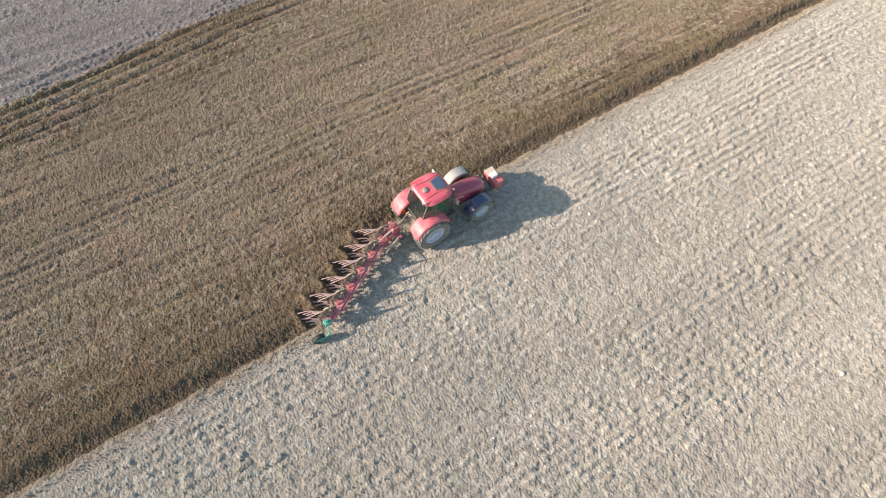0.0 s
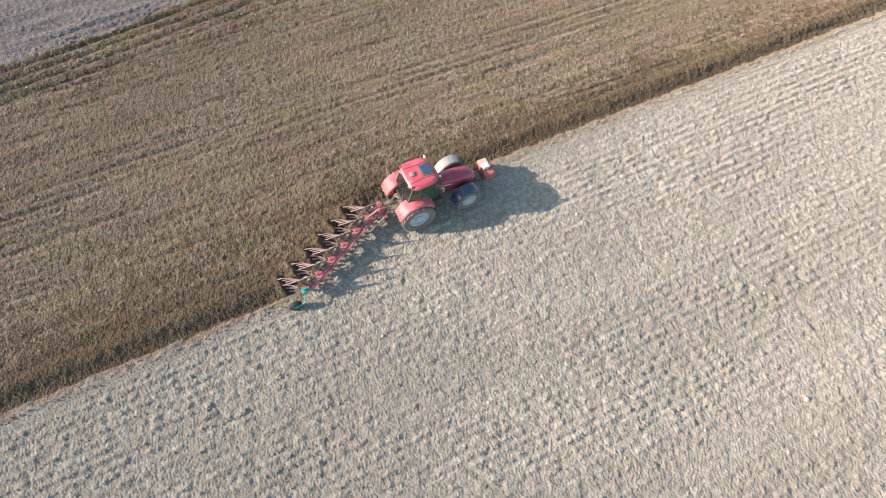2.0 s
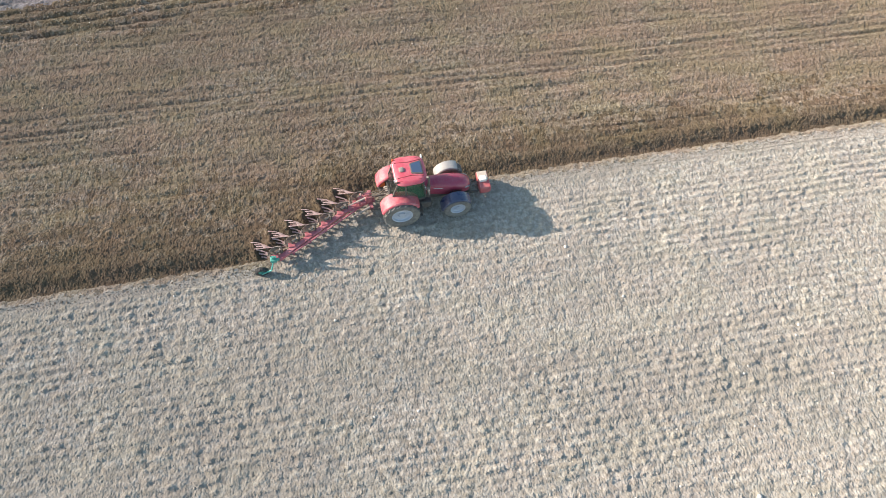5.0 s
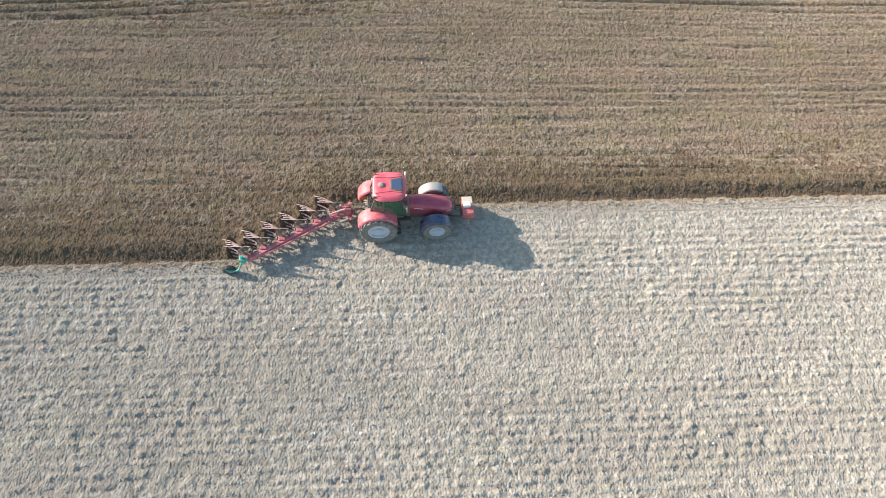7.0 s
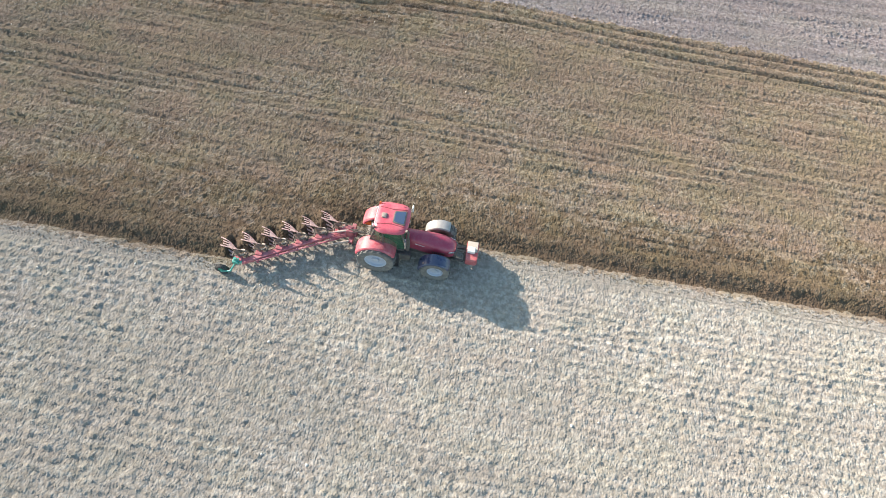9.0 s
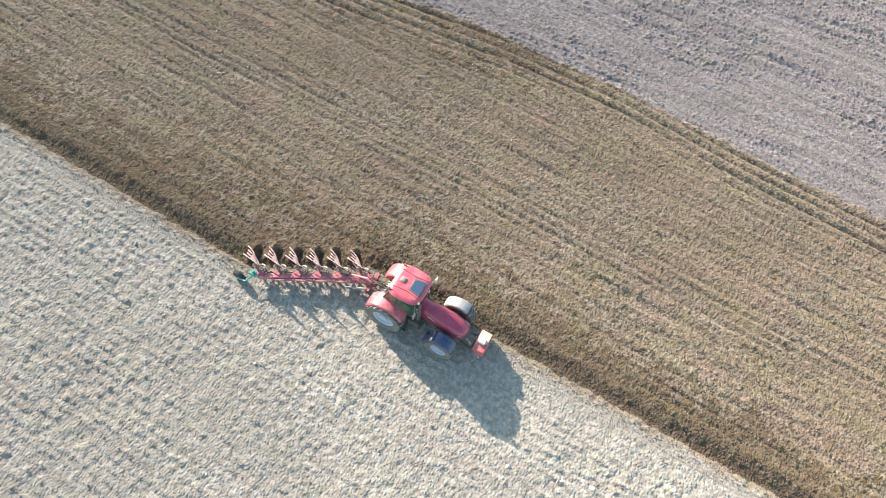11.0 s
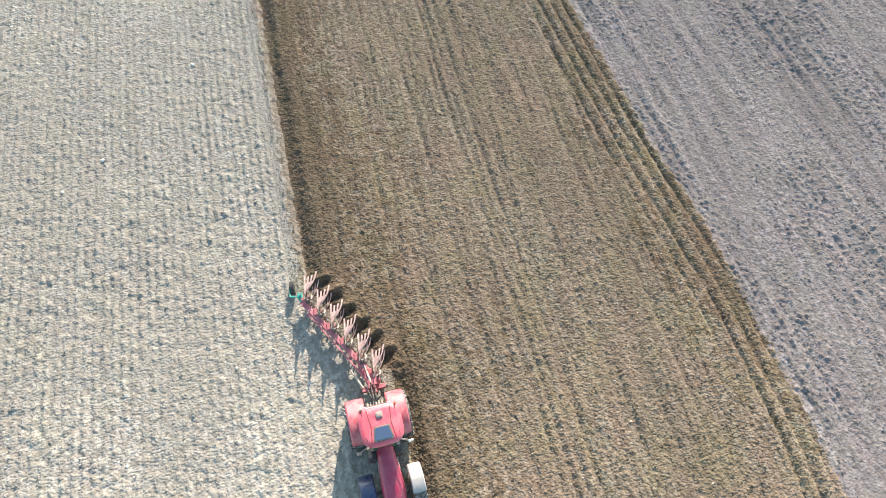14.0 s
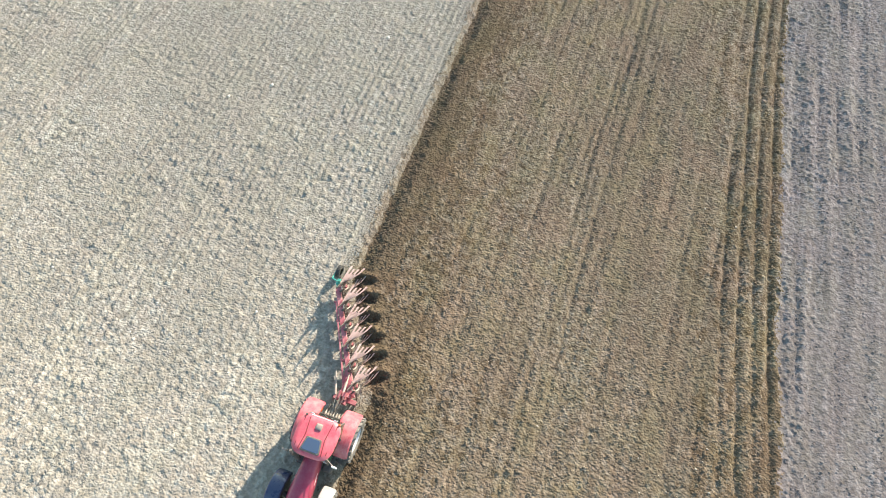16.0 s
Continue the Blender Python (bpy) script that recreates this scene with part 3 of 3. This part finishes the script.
for s in (-1, 1):
    bm = beam(bmesh.new(), (3.36, s * 0.435, 1.36), (3.62, s * 0.34, 1.33), 0.03, 0.10, 0.01)
    part("headlight", bm, chrome, hood)
    bm = beam(bmesh.new(), (1.75, s * 0.388, 1.62), (2.2, s * 0.436, 1.58), 0.012, 0.035)
    part("side_trim", bm, white_paint, hood)
    bm = bmesh.new()
    for k in range(7):
        beam(bm, (2.62 + 0.09 * k, s * 0.468, 1.14), (2.62 + 0.09 * k, s * 0.468, 1.32), 0.03, 0.05)
    part("side_vents", bm, black_plastic, hood)

# cab
CX0, CX1, CW = -0.42, 1.30, 0.74          # back, front, half width at the belt line
cab = made(((0.42, 0, 1.28), (1.66, 1.30, 0.16)), bevel=0.03)
cab = part("cab_floor", cab, black_plastic, tractor)
posts = {"front": ((1.32, 0.60, 1.35), (1.16, 0.62, 2.80)), "middle": ((0.30, 0.80, 1.35), (0.28, 0.76, 2.80)), "rear": ((-0.45, 0.70, 1.55), (-0.08, 0.68, 2.80))}
for s in (-1, 1):
    for a, b in posts.values():
        bm = beam(bmesh.new(), (a[0], s * a[1], a[2]), (b[0], s * b[1], b[2]), 0.07, 0.08, 0.015)
        part("cab_pillar", bm, black_plastic, tractor)


def pane(name, pts, parent, material=cab_glass):
    bm = bmesh.new()
    vs = [bm.verts.new(p) for p in pts]
    f = bm.faces.new(vs)
    bmesh.ops.solidify(bm, geom=[f], thickness=0.008)
    ob = part(name, bm, material, parent)
    return ob


for s in (-1, 1):
    pane("door_glass", [(1.30, s * 0.61, 1.40), (0.33, s * 0.80, 1.40), (0.30, s * 0.765, 2.78), (1.16, s * 0.625, 2.78)], tractor)
    pane("side_glass", [(0.27, s * 0.80, 1.75), (-0.44, s * 0.71, 1.75), (-0.08, s * 0.685, 2.78), (0.26, s * 0.765, 2.78)], tractor)
pane("windscreen", [(1.33, -0.58, 1.45), (1.33, 0.58, 1.45), (1.18, 0.60, 2.78), (1.18, -0.60, 2.78)], tractor)
pane("rear_glass", [(-0.46, -0.66, 1.62), (-0.46, 0.66, 1.62), (-0.10, 0.65, 2.78), (-0.10, -0.65, 2.78)], tractor, rear_tint)
bm = beam(bmesh.new(), (-0.475, -0.66, 1.62), (-0.475, 0.66, 1.62), 0.05, 0.06, 0.01)
beam(bm, (-0.12, -0.64, 2.74), (-0.12, 0.64, 2.74), 0.05, 0.06, 0.01)
rod(bm, (-0.30, 0.0, 2.18), (-0.47, -0.30, 1.66), 0.012, sides=6)
part("rear_window_frame", bm, black_plastic, tractor)
bm = made(((0.25, 0, 1.62), (0.5, 0.52, 0.14)), ((0.02, 0, 1.98), (0.13, 0.5, 0.7)), ((0.25, -0.34, 1.80), (0.4, 0.1, 0.08)), bevel=0.04)
part("driver_seat", bm, seat_cloth, tractor)
bm = rod(bmesh.new(), (1.15, 0, 1.4), (0.92, 0, 1.95), 0.05)
bmesh.ops.create_cone(bm, cap_ends=True, segments=20, radius1=0.2, radius2=0.2, depth=0.03, matrix=Matrix.Translation((0.9, 0, 1.98)) @ Matrix.Rotation(radians(-25), 4, "Y"))
part("steering_wheel", bm, black_plastic, tractor)

# roof: rounded slab with a crowned top, ribs and hatch
def roof_ring(grow, z):
    """A barrel-shaped ring: bowed sides, a bowed front and rounded corners."""
    pts = []
    for k in range(40):
        a = 2 * math.pi * k / 40
        c, q = math.cos(a), math.sin(a)
        pts.append((0.60 + (0.80 - grow) * math.copysign(abs(c) ** 0.52, c), (0.86 - grow) * math.copysign(abs(q) ** 0.52, q) * (1.0 - 0.06 * c), z))
    return pts


roof = loft([roof_ring(0.10, 2.76), roof_ring(0.02, 2.82), roof_ring(0.0, 2.90), roof_ring(0.07, 2.985), roof_ring(0.22, 3.02), roof_ring(0.45, 3.03)])
roof = part("roof", roof, red_roof, tractor, "red rounded cab roof dulled by dust", True)
for s in (-1, 1):
    bm = beam(bmesh.new(), (-0.05, s * 0.47, 3.012), (0.62, s * 0.40, 3.032), 0.03, 0.02)
    part("roof_seam", bm, seam_red, roof, "dark seam")
    bm = beam(bmesh.new(), (-0.02, s * 0.66, 2.998), (1.12, s * 0.64, 2.998), 0.026, 0.022, 0.004)
    part("roof_seam", bm, seam_red, roof, "dark seam")
    bm = beam(bmesh.new(), (0.62, s * 0.40, 3.03), (1.22, s * 0.48, 3.016), 0.03, 0.02)
    part("roof_seam", bm, seam_red, roof, "dark seam")
bm = beam(bmesh.new(), (-0.14, -0.46, 2.985), (-0.14, 0.46, 2.985), 0.03, 0.02, 0.006)
part("rear_lip", bm, white_paint, roof, "thin pale lip")


def hatch_ring(grow, z):
    """A four-cornered ring, wider towards the windscreen, with clipped corners."""
    x0, x1, w0, w1, c = 0.68 - grow, 1.20 + grow, 0.29 + grow, 0.37 + grow, 0.05
    return [(x0 + c, -w0, z), (x1 - c, -w1, z), (x1, -w1 + c, z), (x1, w1 - c, z), (x1 - c, w1, z), (x0 + c, w0, z), (x0, w0 - c, z), (x0, -w0 + c, z)]


part("hatch_frame", loft([hatch_ring(0.03, 3.0), hatch_ring(0.03, 3.05), hatch_ring(0.0, 3.062)]), black_plastic, roof)
part("roof_hatch", loft([hatch_ring(-0.015, 3.05), hatch_ring(-0.03, 3.074)]), hatch_glass, roof, "dark glass hatch, blue of the reflected sky put into its colour")
bm = loft([rounded(0.22, 0, 0.12, 0.13, 0.05, 3.0), rounded(0.22, 0, 0.12, 0.13, 0.05, 3.07), rounded(0.22, 0, 0.08, 0.09, 0.04, 3.10)])
part("receiver", bm, receiver_grey, roof, "dusty brown-grey receiver box", True)
for y in (-0.66, 0.70):
    bm = rod(bmesh.new(), (-0.10, y, 2.93), (-0.10, y, 3.04), 0.05, 0.04)
    part("beacon", bm, amber, roof, "amber warning beacon") if y > 0 else part("roof_lamp", bm, black_plastic, roof)


for y in (-0.52, -0.26, 0.26, 0.52):
    bm = made(((1.37 - 0.12 * abs(y), y, 2.84), (0.07, 0.16, 0.10)), bevel=0.018)
    part("front_roof_lamp", bm, chrome, roof, "small chrome work lamp")
for y in (-0.48, 0.48):
    bm = made(((-0.20, y, 2.84), (0.07, 0.16, 0.10)), bevel=0.018)
    part("rear_roof_lamp", bm, chrome, roof, "small chrome work lamp")


def fender(name, cx, cy, r, w, a0, a1, material, label, lip):
    """A curved mudguard over a wheel, from angle a0 to a1, with side lips."""
    rings = []
    n = 14
    for k in range(n + 1):
        a = radians(a0 + (a1 - a0) * k / n)
        c, s = math.cos(a), math.sin(a)
        flat = lambda q, y, dz: (cx[0] + q * c, cy + y, cx[1] + q * s + dz)
        rings.append([flat(r - lip, -w, 0), flat(r - 0.03, -w, 0), flat(r + 0.02, -w * 0.86, 0), flat(r + 0.035, 0, 0), flat(r + 0.02, w * 0.86, 0), flat(r - 0.03, w, 0), flat(r - lip, w, 0),
                      flat(r - lip, w - 0.02, 0), flat(r - 0.04, w - 0.02, 0), flat(r - 0.0, 0, 0), flat(r - 0.04, -w + 0.02, 0), flat(r - lip, -w + 0.02, 0)])
    return part(name, loft(rings), material, tractor, label, True)


for s in (-1, 1):
    fender("rear_fender", (0.0, RR), s * 0.85, RR + 0.09, 0.39, 30, 160, fender_red, "red rear mudguard, dusty on top", 0.10)
    # left front guard painted as sunlit, right one as shaded
    fender("front_fender", (BASE - 0.02, FR), s * (FRONT_Y - 0.03), FR + 0.08, 0.31 if s < 0 else 0.28, 38 if s < 0 else 60, 172 if s < 0 else 160, fender_lit if s > 0 else fender_shaded, "pale dusty grey plastic mudguard, sunlight put into its colour" if s > 0 else "glossy dark navy plastic mudguard, shade and sky blue put into its colour", 0.06)
    bm = made(((-0.72, s * 0.53, RR + 0.42), (0.32, 0.06, 0.30)), bevel=0.02)
    part("tail_light", bm, orange, tractor, "orange tail light")
    bm = rod(bmesh.new(), (1.2, s * 0.66, 2.45), (1.36, s * 0.98, 2.5), 0.02)
    rod(bm, (1.2, s * 0.66, 2.28), (1.36, s * 0.98, 2.34), 0.015)
    arm = part("mirror_arm", bm, receiver_grey, tractor, "pale dusty mirror bracket")
    bm = made(((1.38, s * 1.03, 2.42), (0.07, 0.20, 0.36)), bevel=0.025)
    part("mirror", bm, white_paint if s > 0 else receiver_grey, arm)
    bm = made(((1.28, s * 0.55, 1.98), (0.10, 0.16, 0.10)), bevel=0.02)
    part("work_light", bm, chrome, tractor)
bm = rod(bmesh.new(), (1.44, -0.62, 1.4), (1.44, -0.64, 2.35), 0.09, sides=14)
rod(bm, (1.44, -0.64, 2.35), (1.44, -0.64, 2.95), 0.06, sides=12)
rod(bm, (1.44, -0.64, 2.95), (1.36, -0.68, 3.08), 0.06, sides=12)
part("exhaust", bm, dark_steel, tractor, "dark exhaust stack", True)
# linkages
bm = bmesh.new()
for s in (-1, 1):
    beam(bm, (-0.35, s * 0.28, 0.75), (-1.35, s * 0.42, 0.62), 0.06, 0.09, 0.01)
    rod(bm, (-0.55, s * 0.34, 1.35), (-0.95, s * 0.38, 0.68), 0.035)
    beam(bm, (-0.25, s * 0.30, 1.38), (-0.58, s * 0.36, 1.36), 0.07, 0.08, 0.01)
rod(bm, (-0.45, 0, 1.2), (-1.38, 0, 1.25), 0.04)
part("rear_linkage", bm, dark_steel, tractor)
bm = bmesh.new()
for k in range(1, 4):
    a = Vector((-0.48, -0.2 + 0.1 * k, 1.45))
    pts = [a, a + Vector((-0.35, 0.02, 0.16 - 0.03 * k)), a + Vector((-0.72, 0.05 * (k - 2), -0.05)), a + Vector((-1.0, 0.06 * (k - 2), -0.12))]
    for p, q in zip(pts, pts[1:]):
        rod(bm, p, q, 0.014, sides=6)
part("hoses", bm, black_plastic, tractor)
for k in range(6):
    bm = made(((-0.56, -0.30 + 0.12 * k, 1.40 + 0.03 * (k % 2)), (0.13, 0.07, 0.09)), bevel=0.012)
    rod(bm, (-0.62, -0.30 + 0.12 * k, 1.42), (-0.70, -0.30 + 0.12 * k, 1.42), 0.024, sides=8)
    part("hydraulic_coupler", bm, beige_paint, tractor, "dusty metal coupler")
bm = bmesh.new()
for s in (-1, 1):
    beam(bm, (3.25, s * 0.26, 0.72), (4.12, s * 0.36, 0.74), 0.08, 0.12, 0.015)
rod(bm, (3.5, 0, 1.0), (4.15, 0, 1.05), 0.035)
box(bm, (3.5, 0, 0.85), (0.3, 0.5, 0.4), None, 0.03)
part("front_linkage", bm, dark_steel, tractor)

# front weight
weight = thing("front_weight", tractor.matrix_world @ pose(4.45, 0.05, 0.62), "red and white ballast block carried on the front linkage", "ballast weight")
bm = loft([rounded(0.02, 0, 0.25, 0.50, 0.05, 0.0), rounded(0.03, 0, 0.29, 0.54, 0.06, 0.12), rounded(0.03, 0, 0.29, 0.54, 0.06, 0.44), rounded(0.02, 0, 0.26, 0.50, 0.05, 0.50)])
part("weight_block", bm, weight_red, weight, "orange-red cast block", True)
bm = made(((0.02, 0.22, 0.52), (0.50, 0.58, 0.035)), bevel=0.01)
part("cover_plate", bm, beige_paint, weight, "pale dusty plate")
bm = made(((-0.02, -0.02, 0.60), (0.36, 0.30, 0.20)), bevel=0.03)
part("tool_box", bm, white_paint, weight, "white box")
bm = rod(bmesh.new(), (-0.3, -0.38, 0.1), (-0.3, 0.38, 0.1), 0.05)
part("cross_pin", bm, dark_steel, weight)

# ---- the plough ----
plough = thing("plough", pose(0, 0, 0), "red six-furrow reversible plough with slatted mouldboards, lowered into the soil", "plough")
B0, B1, BZ = Vector((-1.62, 0.50, 0.64)), Vector((-6.22, -2.22, 0.60)), 0.6


def beam_at(u):
    return B0.lerp(B1, u)


bm = beam(bmesh.new(), B0, B1, 0.23, 0.21, 0.02)
part("main_beam", bm, beam_red, plough, "faded red square beam")
bm = beam(bmesh.new(), beam_at(0.10) + Vector((0.10, -0.30, 0.03)), beam_at(0.86) + Vector((0.06, -0.17, 0.02)), 0.07, 0.08, 0.01)
part("side_rail", bm, beam_red, plough)
for u in (0.14, 0.32, 0.5, 0.68, 0.86):
    bm = beam(bmesh.new(), beam_at(u), beam_at(u) + Vector((0.10, -0.27, 0.02)), 0.10, 0.10, 0.01)
    part("rail_link", bm, plough_red, plough)
bm = bmesh.new()
box(bm, (-1.42, 0.24, 0.70), (0.20, 1.05, 0.24), None, 0.02)
box(bm, (-1.52, 0.28, 1.00), (0.34, 0.10, 0.62), Matrix.Rotation(radians(8), 4, "Y"), 0.02)
box(bm, (-1.52, 0.06, 1.00), (0.34, 0.10, 0.62), Matrix.Rotation(radians(8), 4, "Y"), 0.02)
beam(bm, (-1.52, 0.17, 1.26), (-1.52, 0.36, 1.26), 0.2, 0.10, 0.02)
rod(bm, (-1.2, 0.22, 0.78), (-1.95, 0.24, 0.72), 0.15, sides=14)
part("headstock", bm, plough_red, plough, "faded red headstock with two upright plates")
bm = rod(bmesh.new(), (-1.50, 0.26, 0.78), (-2.02, 0.24, 0.74), 0.23, sides=16)
box(bm, (-1.78, 0.26, 0.84), (0.30, 0.62, 0.26), None, 0.05)
part("turnover_hub", bm, plough_red, plough, "bulky faded red turnover hub")
bm = bmesh.new()
vs = [bm.verts.new(p) for p in ((-1.75, 0.30, 0.75), (-2.55, -0.02, 0.72), (-2.75, -0.28, 0.72), (-2.2, -0.20, 0.72), (-1.75, -0.05, 0.75))]
bmesh.ops.solidify(bm, geom=[bm.faces.new(vs)], thickness=0.05)
part("gusset_plate", bm, plough_red, plough)
for a, b in (((-1.50, -0.22, 0.80), (-2.45, -0.62, 0.74)), ((-1.55, 0.17, 1.15), (-2.5, 0.02, 0.85))):
    a, b = Vector(a), Vector(b)
    bm = rod(bmesh.new(), a, a.lerp(b, 0.6), 0.055)
    rod(bm, a.lerp(b, 0.6), b, 0.03)
    part("cylinder", bm, spring_steel, plough)
for s in (-1, 1):
    bm = rod(bmesh.new(), (-1.42, 0.24 + s * 0.50, 0.70), (-1.42, 0.24 + s * 0.60, 0.70), 0.05)
    part("hitch_pin", bm, dark_steel, plough)


def plough_body(x, y):
    """A pair of bodies on one clamp: the upper one idle, its comb of slats bare, the lower one in the soil."""
    e = new("body")
    e.parent = plough
    e.location = (x, y, BZ)
    bm = made(((0.0, 0.0, 0.02), (0.34, 0.24, 0.30)), bevel=0.02)
    beam(bm, (0.0, 0.05, 0.0), (-0.05, 0.26, 0.0), 0.14, 0.16, 0.01)
    part("clamp", bm, plough_red, e)
    for s in (1, -1):
        # s = 1: upper, -1: lower
        bm = bmesh.new()
        beam(bm, (-0.02, 0.10, 0.0), (-0.12, 0.16, s * 0.42), 0.07, 0.27, 0.015)
        beam(bm, (-0.12, 0.16, s * 0.40), (0.10, 0.14, s * 0.70), 0.06, 0.24, 0.015)
        part("leg", bm, worn_steel, e)
        apex, low = Vector((0.30, 0.12, s * 0.80)), Vector((0.02, 0.18, s * 0.56))
        tip_b, tip_a = Vector((-0.84, 0.24, s * 0.69)), Vector((-1.02, 0.84, s * 0.37))

        def on_board(u, v):
            """A point of the mouldboard: u from front to back, v from its upper to its lower edge."""
            p = apex.lerp(low, v).lerp(tip_b.lerp(tip_a, v), u)
            p.y += 0.10 * math.sin(math.pi * u) * v
            return p

        def sheet(u0, u1, v0, v1, nu, nv, thick):
            """A curved piece of the board between two stretches of u and v."""
            piece = bmesh.new()
            grid = [[piece.verts.new(on_board(u0 + (u1 - u0) * i / nu, v0 + (v1 - v0) * k / nv)) for k in range(nv + 1)] for i in range(nu + 1)]
            for a, b in zip(grid, grid[1:]):
                for k in range(nv):
                    piece.faces.new((a[k], a[k + 1], b[k + 1], b[k]))
            bmesh.ops.solidify(piece, geom=piece.faces[:], thickness=thick)
            return piece

        part("mouldboard", sheet(0.12, 0.61, 0.0, 1.0, 5, 4, 0.022), slat_steel, e, "bare scoured plate", True)
        for v0, v1, reach in ((0.0, 0.14, 1.0), (0.285, 0.425, 0.88), (0.57, 0.71, 0.91), (0.86, 1.0, 1.04)):
            part("slat", sheet(0.57, reach, v0, v1, 4, 1, 0.03), slat_steel, e)
        part("shin", sheet(-0.005, 0.13, 0.0, 1.0, 2, 2, 0.035), worn_steel, e, "dull brown worn front plate", True)
        arc = [Vector((0.10 + 0.19 * math.cos(a), 0.27 + 0.15 * math.sin(a), s * (0.28 + 0.10 * math.cos(a)))) for a in (radians(-100 + 26 * k) for k in range(10))]
        bm = bmesh.new()
        for p, q in zip(arc, arc[1:]):
            beam(bm, p, q + (q - p) * 0.12, 0.05, 0.03)
        part("leaf_spring", bm, spring_steel, e, "bent pale leaf spring")
        bm = bmesh.new()
        for dy in (0.0, 0.07):
            beam(bm, (-0.30, 0.12 + dy, s * 0.17), (0.36, 0.16 + dy, s * 0.20), 0.045, 0.05, 0.006)
        rod(bm, (-0.30, 0.08, s * 0.17), (-0.30, 0.26, s * 0.17), 0.04)
        rod(bm, (0.34, 0.10, s * 0.20), (0.34, 0.30, s * 0.20), 0.05)
        part("trip_spring", bm, dark_steel, e, "dark greasy overload spring")
        bm = beam(bmesh.new(), on_board(0.0, 0.0) + Vector((0.16, -0.02, s * 0.02)), on_board(0.10, 0.5), 0.03, 0.13, 0.008)
        part("share", bm, dark_steel, e)
        bm = rod(bmesh.new(), (-0.10, 0.14, s * 0.35), on_board(0.62, 0.6), 0.022)
        part("stay", bm, dark_steel, e)
        bm = beam(bmesh.new(), (0.28, 0.16, s * 0.02), (0.42, 0.22, s * 0.38), 0.04, 0.07)
        beam(bm, (0.42, 0.22, s * 0.36), (0.26, 0.34, s * 0.46), 0.03, 0.12)
        part("skimmer", bm, dark_steel, e)
        if s > 0:
            continue
        bm = rod(bmesh.new(), (0.24, 0.30, s * 0.10), (0.50, 0.40, s * 0.34), 0.028)
        bmesh.ops.create_cone(bm, cap_ends=True, segments=18, radius1=0.20, radius2=0.20, depth=0.02, matrix=Matrix.Translation((0.50, 0.44, s * 0.36)) @ Matrix.Rotation(radians(84), 4, "X"))
        part("disc_coulter", bm, worn_steel, e, "thin round cutting disc")
    return e


for k in range(6):
    plough_body(-2.14 - 0.846 * k, 0.24 - 0.470 * k)

# tail wheel
bm = made(((-6.46, -2.24, 0.66), (0.30, 0.26, 0.24)), bevel=0.03)
rod(bm, (-6.46, -2.24, 0.6), (-6.46, -2.24, 0.98), 0.07)
beam(bm, (-6.2, -2.2, 0.64), (-6.42, -2.24, 0.68), 0.18, 0.18, 0.02)
part("wheel_mount", bm, teal, plough, "teal wheel bracket")
bm = beam(bmesh.new(), (-6.48, -2.26, 0.62), (-6.62, -2.72, 0.52), 0.06, 0.09, 0.01)
beam(bm, (-6.60, -2.72, 0.52), (-7.12, -2.76, 0.32), 0.05, 0.08, 0.01)
part("wheel_arm", bm, teal, plough)
bm = lathe([(0.17, -0.08), (0.22, -0.11), (0.27, -0.105), (0.30, -0.06), (0.305, 0), (0.30, 0.06), (0.27, 0.105), (0.22, 0.11), (0.17, 0.08)], 28)
for k in range(26):
    a = 2 * math.pi * k / 26
    box(bm, (0, 0, 0), (0.03, 0.18, 0.03), Matrix.Rotation(-a, 4, "Y") @ Matrix.Translation((0.30, 0, 0)))
tail = part("tail_wheel", bm, dark_rubber, plough, "black rubber depth wheel", True)
tail.location = (-7.12, -2.60, 0.31)
bm = lathe([(0.18, -0.07), (0.15, -0.04), (0.06, -0.03), (0.05, -0.08), (0.001, -0.08)], 20)
part("rim", bm, teal, tail, "teal steel rim")
